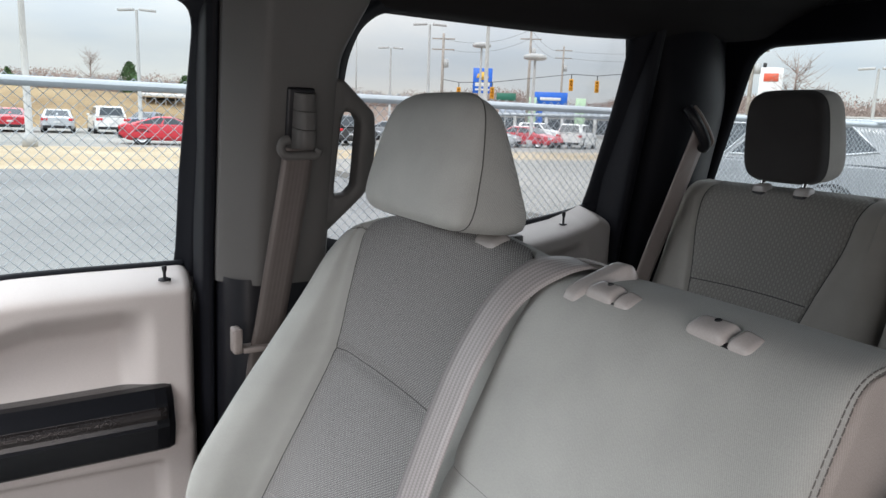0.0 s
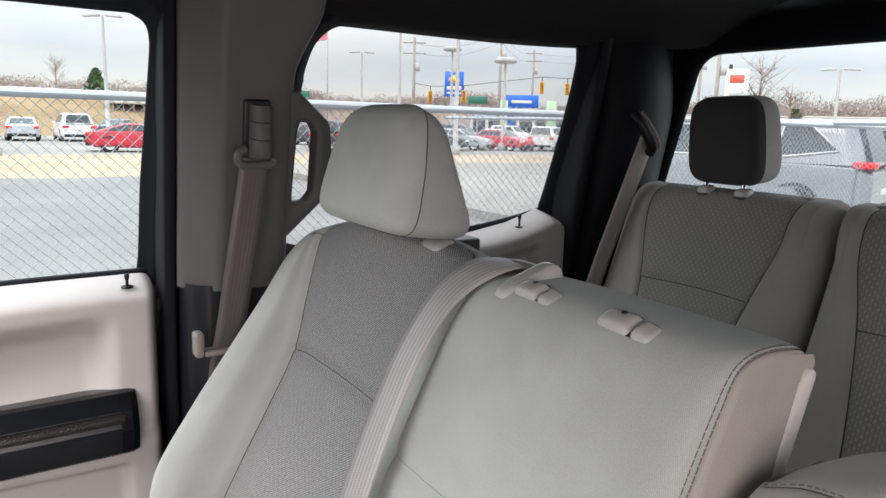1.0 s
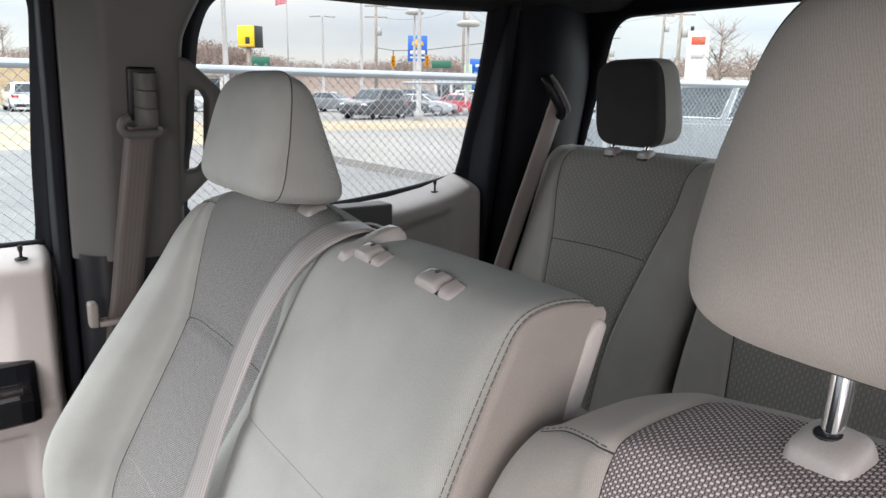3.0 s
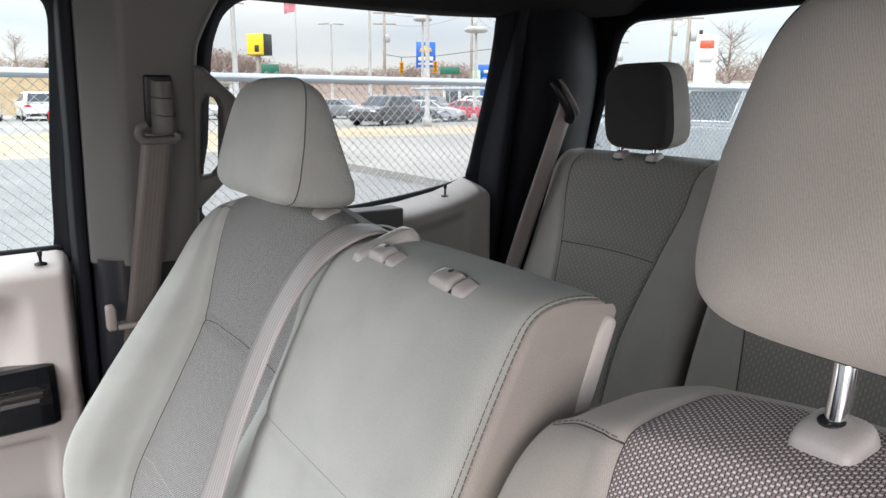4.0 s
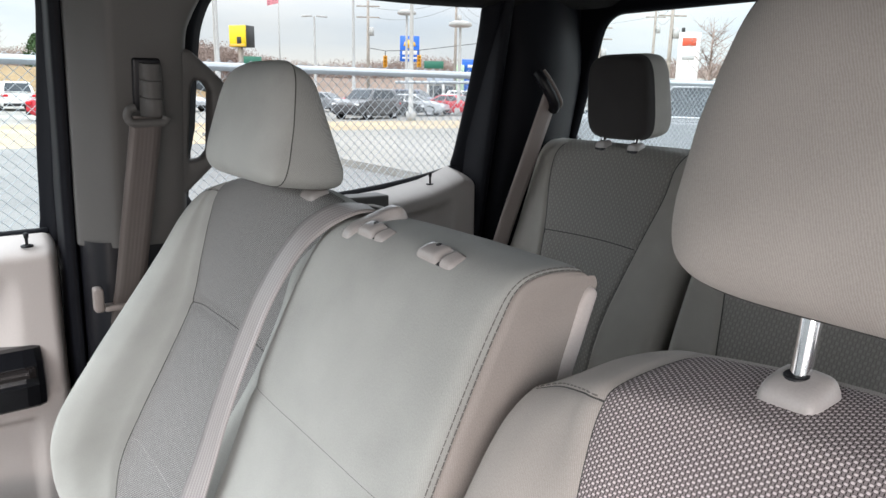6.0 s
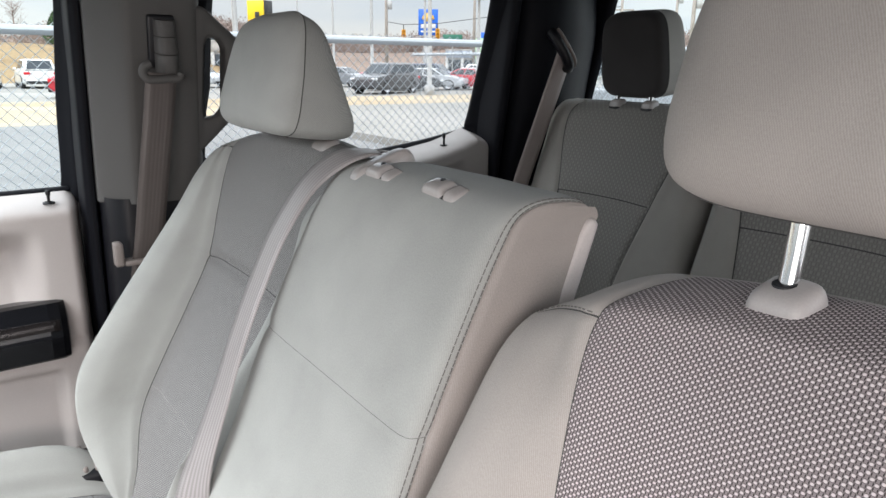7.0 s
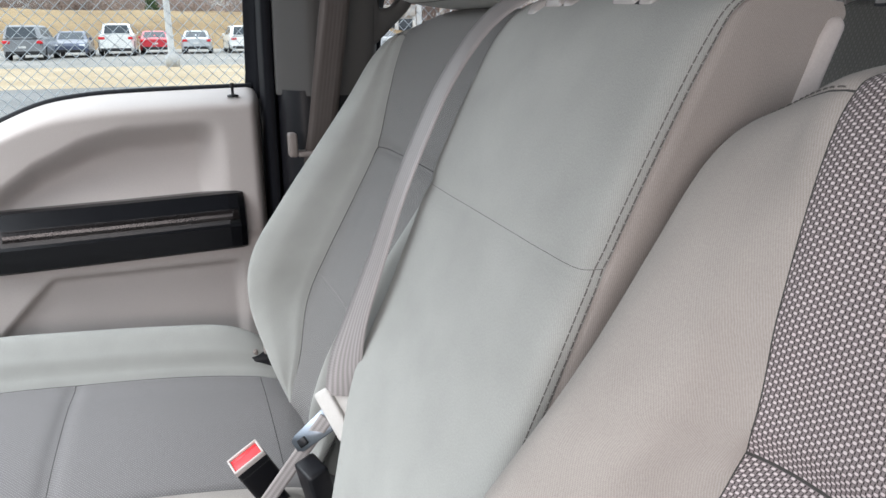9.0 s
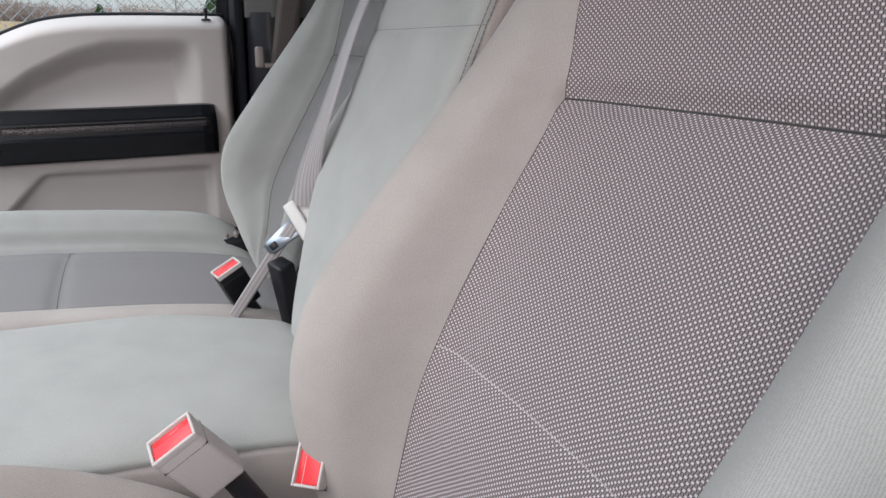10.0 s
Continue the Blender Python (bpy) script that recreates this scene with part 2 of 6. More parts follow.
def spline(p, n):
    """Catmull-Rom through the rows of p (k, ...), n steps between each pair."""
    p = np.asarray(p, float)
    q = np.concatenate([2 * p[:1] - p[1:2], p, 2 * p[-1:] - p[-2:-1]])
    out = []
    for i in range(len(p) - 1):
        a, b, c, d = q[i:i + 4]
        for k in range(n):
            s = k / n
            out.append(0.5 * (2 * b + (c - a) * s + (2 * a - 5 * b + 4 * c - d) * s * s + (3 * b - a - 3 * c + d) * s ** 3))
    out.append(p[-1])
    return np.array(out)


def fine_grid(ctrl, nr, nc):
    g = spline(np.asarray(ctrl, float), nr)
    return np.swapaxes(spline(np.swapaxes(g, 0, 1), nc), 0, 1)


def normals_of(g):
    dr, dc = np.gradient(g, axis=0), np.gradient(g, axis=1)
    n = np.cross(dc, dr)
    return n / np.maximum(np.linalg.norm(n, axis=2, keepdims=True), 1e-9)


def grid_uv(g):
    """Surface lengths in metres along both ways of a grid, from its middle column."""
    mid = g.shape[1] // 2
    dc = np.linalg.norm(np.diff(g, axis=1), axis=2)
    u = np.concatenate([np.zeros((g.shape[0], 1)), np.cumsum(dc, axis=1)], axis=1)
    u = u - u[:, mid:mid + 1]
    dr = np.linalg.norm(np.diff(g[:, mid], axis=0), axis=1)
    v = np.concatenate([[0], np.cumsum(dr)])
    return np.stack([u, np.repeat(v[:, None], g.shape[1], axis=1)], axis=2)


def grid_mesh(name, g, uv=None, flip=False):
    r, c = g.shape[:2]
    idx = np.arange(r * c).reshape(r, c)
    f = np.stack([idx[:-1, :-1], idx[:-1, 1:], idx[1:, 1:], idx[1:, :-1]], axis=-1).reshape(-1, 4)
    if flip:
        f = f[:, ::-1]
    me = bpy.data.meshes.new(name)
    me.from_pydata(g.reshape(-1, 3).tolist(), [], f.tolist())
    if uv is None:
        uv = grid_uv(g)
    flat = uv.reshape(-1, 2)
    layer = me.uv_layers.new(name="surface")
    layer.data.foreach_set("uv", flat[f.reshape(-1)].reshape(-1))
    return me


def box(bm, lo, hi, bevel=0.0, seg=2, m=None):
    c = [(a + b) / 2 for a, b in zip(lo, hi)]
    s = [max(b - a, 1e-5) for a, b in zip(lo, hi)]
    made = bmesh.ops.create_cube(bm, size=1.0, matrix=Matrix.Translation(c) @ Matrix.Diagonal((*s, 1)))
    vs = made["verts"]
    if bevel:
        es = list({e for v in vs for e in v.link_edges})
        out = bmesh.ops.bevel(bm, geom=es, offset=bevel, segments=seg, profile=0.6, affect="EDGES")
        vs = list({v for f in out["faces"] for v in f.verts} | {v for v in vs if v.is_valid})
    if m is not None:
        bmesh.ops.transform(bm, matrix=m, verts=vs)
    return vs


def prism(bm, outline, depth, m, bevel=0.0, seg=2):
    """A plate: a 2D outline in its own xy plane, made depth thick along z."""
    vs = [bm.verts.new((x, y, 0)) for x, y in outline]
    f = bm.faces.new(vs)
    ext = bmesh.ops.extrude_face_region(bm, geom=[f])
    top = [v for v in ext["geom"] if isinstance(v, bmesh.types.BMVert)]
    bmesh.ops.translate(bm, verts=top, vec=(0, 0, depth))
    allv = vs + top
    if bevel:
        es = list({e for v in allv for e in v.link_edges})
        out = bmesh.ops.bevel(bm, geom=es, offset=bevel, segments=seg, profile=0.6, affect="EDGES")
        allv = list({v for fc in out["faces"] for v in fc.verts} | {v for v in allv if v.is_valid})
    bmesh.ops.transform(bm, matrix=m, verts=allv)
    return allv


def sweep(points, section, closed=False, ups=None):
    """A grid of a closed 2D section (across, up) carried along a 3D path."""
    p = np.asarray(points, float)
    n = len(p)
    tan = np.gradient(p, axis=0) if not closed else (np.roll(p, -1, 0) - np.roll(p, 1, 0))
    tan /= np.linalg.norm(tan, axis=1, keepdims=True)
    sec = np.asarray(section, float)
    rows = []
    for i in range(n):
        up = np.asarray(ups[i] if ups is not None else (0, 0, 1), float)
        side = np.cross(tan[i], up)
        side /= max(np.linalg.norm(side), 1e-9)
        nu = np.cross(side, tan[i])
        rows.append(p[i] + sec[:, :1] * side + sec[:, 1:] * nu)
    rows = np.array(rows)
    rows = np.concatenate([rows, rows[:, :1]], axis=1)
    if closed:
        rows = np.concatenate([rows, rows[:1]], axis=0)
    return rows


def circle(r, k=8, sx=1.0):
    return [(r * sx * math.cos(6.28319 * i / k), r * math.sin(6.28319 * i / k)) for i in range(k)]


def tube(bm, points, r, k=8, ups=None, cap=True):
    g = sweep(points, circle(r, k), ups=ups)
    add_grid(bm, g)
    if cap:
        for row in (g[0], g[-1]):
            bm.faces.new([bm.verts.new(p) for p in row[:-1]])


def add_grid(bm, g):
    r, c = g.shape[:2]
    vs = [[bm.verts.new(g[i, j]) for j in range(c)] for i in range(r)]
    made = [v for row in vs for v in row]
    for i in range(r - 1):
        for j in range(c - 1):
            bm.faces.new((vs[i][j], vs[i][j + 1], vs[i + 1][j + 1], vs[i + 1][j]))
    return made


def lathe(bm, profile, m, k=20):
    """Turns (radius, height) pairs round z."""
    g = np.array([[(r * math.cos(6.28319 * i / k), r * math.sin(6.28319 * i / k), h) for i in range(k + 1)] for r, h in profile])
    vs = add_grid(bm, g)
    bmesh.ops.transform(bm, matrix=m, verts=vs)
    bmesh.ops.remove_doubles(bm, verts=vs, dist=1e-5)


def smooth01(x, a, b):
    s = np.clip((np.asarray(x, float) - a) / (b - a), 0, 1)
    return s * s * (3 - 2 * s)


def ribbon(name, points, ups, width, thick=0.0016, n=10):
    """A strap along a path: ups are its face normals."""
    p, u = spline(points, n), spline(ups, n)
    h = width / 2
    sec = [(-h, -thick / 2), (-h * 0.5, -thick / 2), (0, -thick / 2), (h * 0.5, -thick / 2), (h, -thick / 2), (h, thick / 2), (h * 0.5, thick / 2), (0, thick / 2), (-h * 0.5, thick / 2), (-h, thick / 2)]
    g = sweep(p, sec, ups=u)
    length = np.concatenate([[0], np.cumsum(np.linalg.norm(np.diff(p, axis=0), axis=1))])
    across = np.array([s[0] for s in sec] + [sec[0][0]])
    uv = np.stack([np.repeat(across[None], len(p), 0), np.repeat(length[:, None], len(across), 1)], axis=2)
    return grid_mesh(name, g, uv)


# ---- seats ----
NR, NC = 13, 12


def grooved(g, lines):
    """Presses seam grooves into a grid. lines: (axis, index, lo, hi, depth, half width in steps)."""
    n = normals_of(g)
    mid = g.reshape(-1, 3).mean(axis=0)
    n *= np.sign(((g - mid) * n).sum(axis=2, keepdims=True).mean())
    r, c = g.shape[:2]
    depth = np.zeros((r, c))
    ri, ci = np.meshgrid(np.arange(r), np.arange(c), indexing="ij")
    for axis, at, lo, hi, d, w in lines:
        a, b = (ri, ci) if axis == "row" else (ci, ri)
        hit = np.exp(-((a - at) / w) ** 2) * (b >= lo) * (b <= hi)
        depth = np.maximum(depth, d * hit)
    return g - n * depth[..., None]


def seam_line(g, rows, cols, parent, r=0.0010, sink=0.0003, name="seam", mat=None):
    """A thin dark seam that lies in its groove along a line of the grid."""
    line = np.array([g[i, j] for i, j in zip(rows, cols)])
    n = normals_of(g)
    mid = g.reshape(-1, 3).mean(axis=0)
    n *= np.sign(((g - mid) * n).sum(axis=2, keepdims=True).mean())
    nn = np.array([n[i, j] for i, j in zip(rows, cols)])
    return part(name, grid_mesh(name, sweep(line - nn * sink, circle(r, 6), ups=nn)), mat or SEAM_DARK, parent)


def stitches(name, g, rows, cols, parent, step=0.0064, dash=0.0044, r=0.00048, lift=0.0004):
    """A run of separate thread dashes along a line of the grid."""
    line = np.array([g[i, j] for i, j in zip(rows, cols)])
    n = normals_of(g)
    mid = g.reshape(-1, 3).mean(axis=0)
    n *= np.sign(((g - mid) * n).sum(axis=2, keepdims=True).mean())
    nn = np.array([n[i, j] for i, j in zip(rows, cols)])
    s = np.concatenate([[0], np.cumsum(np.linalg.norm(np.diff(line, axis=0), axis=1))])
    bm = bmesh.new()
    at = 0.0
    while at + dash < s[-1]:
        pts, ups = [], []
        for f in (0.0, 0.5, 1.0):
            d = at + dash * f
            pts.append([np.interp(d, s, line[:, k]) + lift * np.interp(d, s, nn[:, k]) * (1.0 if f == 0.5 else 0.2) for k in range(3)])
            ups.append([np.interp(d, s, nn[:, k]) for k in range(3)])
        tube(bm, pts, r, 5, ups, cap=False)
        at += step
    return part(name, bm, STITCH, parent)


def bucket_back(seat, cx, dy, dz, insert_mat, bolster_mat, soft_right=0.0, low=0.0, wide=(), narrow=(), slim=(), fall=(), crown=(), seam_w=(), seam_y=(), groove=0.006, thread=0.0010, set_back=(), crease=0.0003, right_mat=None):
    """The backrest of an outer front seat: deep side bolsters round a woven insert."""
    # height, seam y, bolster front y, insert half width, outer half width, drop of the outer edge
    rows = [
        (0.93, 0.215, 0.215, 0.140, 0.225, 0.0), (0.99, 0.212, 0.176, 0.140, 0.238, 0.0), (1.05, 0.222, 0.158, 0.140, 0.245, 0.0),
        (1.12, 0.240, 0.152, 0.140, 0.248, 0.0), (1.19, 0.270, 0.172, 0.139, 0.250, 0.0), (1.27, 0.313, 0.232, 0.137, 0.250, 0.0),
        (1.35, 0.357, 0.298, 0.135, 0.248, 0.0), (1.42, 0.378, 0.352, 0.138, 0.246, 0.002), (1.48, 0.400, 0.390, 0.146, 0.242, 0.008),
        (1.520, 0.424, 0.424, 0.156, 0.237, 0.016), (1.541, 0.452, 0.456, 0.153, 0.232, 0.026), (1.547, 0.490, 0.494, 0.149, 0.227, 0.034),
        (1.530, 0.520, 0.520, 0.148, 0.224, 0.034), (1.46, 0.520, 0.520, 0.15, 0.23, 0.02), (1.2, 0.43, 0.43, 0.15, 0.24, 0.0), (0.95, 0.345, 0.345, 0.15, 0.225, 0.0)]
    ctrl = []
    for k, (z, ys, yb, wi, wo, drop) in enumerate(rows):
        z -= low * (0.4 if k == 9 else 1.0 if 10 <= k <= 12 else 0.0)
        if 2 <= k < 2 + len(seam_w):
            wi, ys = seam_w[k - 2], seam_y[k - 2]
        wo -= slim[k] if k < len(slim) else 0.0
        yb += set_back[k] if k < len(set_back) else 0.0
        wi = min(wi, wo - 0.022)
        wo -= narrow[k - 8] if 8 <= k < 8 + len(narrow) else 0.0
        front = 1.0 if k < 10 else max(0.0, 1 - (k - 9) * 0.4)
        depth = max(0.0, (0.555 - 0.42 * (1.55 - z)) - ys) * front
        hollow = 0.012 * front
        half = [(wo - 0.004, ys + depth * 0.72), (wo, ys + depth * 0.38), (wo - 0.006, 0.5 * ys + 0.5 * yb + depth * 0.10), (wi + 0.62 * (wo - wi), yb),
                (wi + 0.26 * (wo - wi), yb + (0.26 if ys > yb else 0.74) * (ys - yb)), (wi, ys), (wi * 0.55, ys + hollow * 0.8), (0.0, ys + hollow)]
        line = []
        for i in list(range(8)) + list(range(6, -1, -1)):
            w, y = half[i]
            side = -1 if len(line) < 7 else 1
            u = w / wo
            if side > 0 and k < len(wide) and 4 <= i <= 6:
                w += wide[k] * (1.0, 1.0, 0.55)[i - 4] if i != 4 else 0.55 * wide[k]
            if side > 0 and i in (2, 3, 4) and k < 8:
                y += soft_right * (0.6 if i == 4 else 1.0) * (ys - yb)
            down = drop * u ** 3
            if 8 <= k < 8 + len(fall):
                down = fall[k - 8] * max(0.0, (w - wi) / (wo - wi)) ** 1.6 - crown[k - 8] * max(0.0, 1 - (w / wi) ** 2)
            line.append((cx + side * w, y + dy, z + dz - down))
        ctrl.append(line)
    g = fine_grid(ctrl, NR, NC)
    s0, s1 = 5 * NC, 9 * NC
    top = 11 * NR
    lines = [("col", s0, 0, top, groove, 1.1), ("col", s1, 0, top, groove, 1.1), ("row", 6 * NR, s0, s1, 0.009, 1.3), ("row", int(3.55 * NR), s0, s1, 0.0022, 0.8),
             ("row", 9 * NR + 2, 2 * NC, s0, 0.0014, 0.9), ("row", 9 * NR + 2, s1, 12 * NC, 0.0014, 0.9)]
    g = grooved(g, lines)
    uv = grid_uv(g)
    part("insert", grid_mesh("insert", g[:top + 1, s0:s1 + 1], uv[:top + 1, s0:s1 + 1]), insert_mat, seat, "dark grey woven insert with light flecks")
    part("bolster", grid_mesh("bolster", g[:top + 1, :s0 + 1], uv[:top + 1, :s0 + 1]), bolster_mat, seat)
    part("bolster", grid_mesh("bolster", g[:top + 1, s1:], uv[:top + 1, s1:]), right_mat or bolster_mat, seat)
    part("back_cover", grid_mesh("back_cover", g[top:], uv[top:]), bolster_mat, seat)
    for a, b in ((2 * NC, s0 + 1), (s1, 12 * NC)):
        stitches("stitching", g, [9 * NR + 3] * (b - a), range(a, b), seat)
        seam_line(g, [9 * NR + 2] * (b - a), range(a, b), seat, 0.0009)
    for c in (s0, s1):
        seam_line(g, range(0, top), [c] * top, seat, thread)
    # The thick dark line paints the shadow in the cross seam's fold as well.
    seam_line(g, [6 * NR] * (s1 - s0), range(s0, s1), seat, 0.0011, 0.0002)
    # A pale tube stands in for the light that the fold catches.
    seam_line(g, [int(3.55 * NR)] * (s1 - s0), range(s0, s1), seat, crease, -0.4 * crease, "crease", CREASE_LIT)
    return g


def cushion(seat, cx, dz, y_back, y_front, wi, wo, z_in, z_bol, insert_mat, bolster_mat, ramp=(0.0, 0.20), low_right=1.0, right_mat=None):
    """A seat cushion with raised side bolsters, seams and a cross seam."""
    rows = []
    ys = [y_back + 0.05, y_back, y_back - 0.06, y_back - 0.16, y_back - 0.28, y_back - 0.40, y_front + 0.05, y_front, y_front - 0.008, y_front]
    zs = [-0.07, -0.034, -0.018, -0.003, 0.007, 0.014, 0.006, -0.03, -0.10, -0.17]
    for y, z in zip(ys, zs):
        bz = z_bol * (1 if z > -0.04 else 0.2) * float(smooth01(y_back + 0.06 - y, *ramp))
        half = [(wo - 0.012, z_in + z - 0.17), (wo, z_in + z - 0.06), (wo - 0.004, z_in + z + bz * 0.35), (wi + 0.6 * (wo - wi), z_in + z + bz), (wi + 0.25 * (wo - wi), z_in + z + bz * 0.55),
                (wi, z_in + z), (wi * 0.5, z_in + z + 0.006), (0, z_in + z + 0.008)]
        line = []
        for i in list(range(8)) + list(range(6, -1, -1)):
            w, zz = half[i]
            side = -1 if len(line) < 7 else 1
            if side > 0 and i in (2, 3, 4):
                zz -= (1 - low_right) * bz * (0.35, 1.0, 0.55)[i - 2]
            line.append((cx + side * w, y, zz + dz))
        rows.append(line)
    g = fine_grid(rows, NR, NC)
    s0, s1 = 5 * NC, 9 * NC
    last = g.shape[0] - 1
    lines = [("col", s0, 0, last, 0.006, 1.0), ("col", s1, 0, last, 0.006, 1.0), ("row", int(4.15 * NR), s0, s1, 0.006, 0.9)]
    g = grooved(g, lines)
    uv = grid_uv(g)
    for c in (s0, s1):
        seam_line(g, range(0, last), [c] * last, seat)
    seam_line(g, [int(1.5 * NR)] * (s1 - s0), range(s0, s1), seat, 0.0007)
    seam_line(g, [int(4.15 * NR)] * (s1 - s0), range(s0, s1), seat, 0.0008)
    part("cushion_insert", grid_mesh("cushion_insert", g[:, s0:s1 + 1], uv[:, s0:s1 + 1]), insert_mat, seat)
    part("cushion_bolster", grid_mesh("cushion_bolster", g[:, :s0 + 1], uv[:, :s0 + 1]), bolster_mat, seat)
    part("cushion_bolster", grid_mesh("cushion_bolster", g[:, s1:], uv[:, s1:]), right_mat or bolster_mat, seat)
    return g


def headrest(seat, cx, y, z0, w, h, d, face_mat, side_mat, tilt=12, taper=0.86, lean_back=0.5, boxy=False, foot=0.42, heel=0.0):
    """A padded headrest: a front face, a side band and a back, on two posts."""
    ns, nr = 72, 14
    ang = np.linspace(0, 2 * np.pi, ns + 1)

    def outline(sc, zsc):
        cx_, sx_ = np.cos(ang), np.sin(ang)
        e = np.where(sx_ < 0, foot, 0.42)
        px = np.sign(cx_) * np.abs(cx_) ** e * w / 2 * sc
        pz = np.sign(sx_) * np.abs(sx_) ** e * h / 2 * zsc
        px = px * (1 - (1 - taper) * smooth01(pz / (h / 2), -0.4, 1.0))
        return px, pz

    # front dome, rim, side band, back dome: (scale, depth from the front)
    prof_front = [(0.0, 0.0), (0.35, 0.001), (0.6, 0.004), (0.78, 0.010), (0.9, 0.018), (0.975, 0.028), (1.0, 0.040)]
    prof_side = [(1.0, 0.040), (1.0, 0.4 * d), (0.985, 0.6 * d), (0.95, 0.78 * d), (0.86, 0.92 * d), (0.6, d), (0.3, d + 0.003), (0.0, d + 0.004)]
    if boxy:
        prof_side = [(1.0, 0.040), (1.0, 0.4 * d), (1.0, 0.68 * d), (0.99, 0.84 * d), (0.93, 0.95 * d), (0.6, d), (0.3, d + 0.003), (0.0, d + 0.004)]
        prof_front = [(0.0, 0.012), (0.5, 0.013), (0.8, 0.015), (0.92, 0.019), (0.975, 0.027), (1.0, 0.040)]
    rot = Matrix.Translation((cx, y, z0 + h / 2)) @ pose(0, 0, 0, -tilt, 0, 0)
    r3 = np.array(rot.to_3x3())
    t3 = np.array(rot.translation)

    def shell(prof):
        p = spline(np.array(prof), 4)
        rows = []
        for sc, dep in p:
            px, pz = outline(max(sc, 0.0), max(sc, 0.0))
            thin = 1 - lean_back * smooth01(pz / (h / 2), -0.9, 1.05) * smooth01(dep, 0.02, 0.06)
            rise = heel * dep / d * np.clip(-pz / (h / 2), 0, 1)
            rows.append(np.stack([px, dep * thin, pz + rise], axis=1))
        g = np.array(rows)
        return g @ r3.T + t3

    def uvs(prof):
        p = spline(np.array(prof), 4)
        rows = []
        for sc, dep in p:
            px, pz = outline(max(sc, 0.0), max(sc, 0.0))
            k = 1 + dep
            rows.append(np.stack([px * k + 0.3 * dep, pz * k], axis=1))
        return np.array(rows)

    gf, gs = shell(prof_front), shell(prof_side)
    pad = part("headrest", grid_mesh("headrest", gf, uvs(prof_front)), face_mat, seat)
    part("headrest_side", grid_mesh("headrest_side", gs, uvs(prof_side)), side_mat, pad)
    rim = sweep(gf[-1][:-1], circle(0.0007, 6), closed=True, ups=[r3 @ np.array((0, 1, 0))] * ns)
    part("seam", grid_mesh("seam", rim), SEAM_DARK, pad)
    return pad


def pad(bm, x0, x1, b, top, m, p0, p1, base=-0.006, n=17):
    """A low moulded block from x0 to x1, half depth b. Its ends are square where p is large and round where it is near 2; its upper face follows top(x, y)."""
    c, a = (x0 + x1) / 2, (x1 - x0) / 2
    grid = np.sin(np.linspace(-np.pi / 2, np.pi / 2, n))
    rows = []
    for v in grid:
        row = []
        for s_ in grid:
            p = p0 if s_ < 0 else p1
            x, y = c + a * s_ * (1 - abs(v * 0.998) ** p) ** (1 / p), v * b
            lift = ((1 - abs(s_) ** 7) * (1 - abs(v) ** 7)) ** 0.36
            row.append(tuple(m @ Vector((x, y, base + (top(x, y) - base) * lift))))
        rows.append(row)
    add_grid(bm, np.array(rows))


def post_and_guide(seat, x, y, z, top, guide_mat, post=True, size=(0.033, 0.034, 0.013), tilt=0.0):
    """A headrest guide: a moulded sleeve, a round-ended release button beside it, and the chrome post or its empty hole."""
    a, b, h = size[0] / 2, size[1] / 2, size[2]
    m = pose(x, y, z - 0.001, tilt, 0, -3)
    cut = a if post else 0.30 * a

    def crown(u, v):
        return h * (0.92 + 0.14 * v / b - 0.26 * max(0.0, -v / b) ** 2 - 0.08 * (u / a) ** 2)

    bm = bmesh.new()
    pad(bm, -a, cut, b, crown, m, 4.0, 4.0 if post else 14.0, -0.012)
    gd = part("headrest_guide", bm, guide_mat, seat, "grey moulded headrest guide sleeve")
    if not post:
        bm = bmesh.new()
        pad(bm, cut + 0.0008, a, b * 0.97, lambda u, v: crown(u, v) - 0.0008 - 0.42 * h * max(0.0, (u - cut) / (a - cut)), m, 14.0, 3.0, -0.012)
        part("release_button", bm, guide_mat, gd)
    # Black rim added to paint the shadow gap round the guide's foot.
    bm = bmesh.new()
    pad(bm, -a - 0.0006, a + 0.0006, b + 0.0007, lambda u, v: 0.0004, m, 4.0, 4.0 if post else 3.0, -0.013)
    part("shadow_rim", bm, PLASTIC_BLACK, gd, "black rim painting the shadow gap round the guide")
    hx, hy = (-0.30 * a, 0.42 * b) if not post else (-0.12 * a, 0.10 * b)
    hr = 0.0024 if not post else 0.0062
    bm = bmesh.new()
    lathe(bm, [(0.0, 0.0), (hr * 0.9, 0.0), (hr, 0.0002), (hr * 1.1, -0.0004), (hr * 1.1, -0.003)], m @ pose(hx, hy, crown(hx, hy) + 0.0003), 16)
    part("post_hole", bm, PLASTIC_BLACK, gd)
    if post:
        bm = bmesh.new()
        o = m @ Vector((hx, hy, 0.0))
        tube(bm, [tuple(o), (o.x, o.y + 0.004, o.z + 0.03), (o.x, o.y + 0.012, top)], 0.0056, 16, [(0, 1, 0)] * 3)
        part("post", bm, CHROME, gd, "polished chrome headrest post")
    return gd


# passenger seat
p_seat = thing("bucket_seat", "light grey cloth bucket seat with a dark dotted insert", "car seat", "front seats")
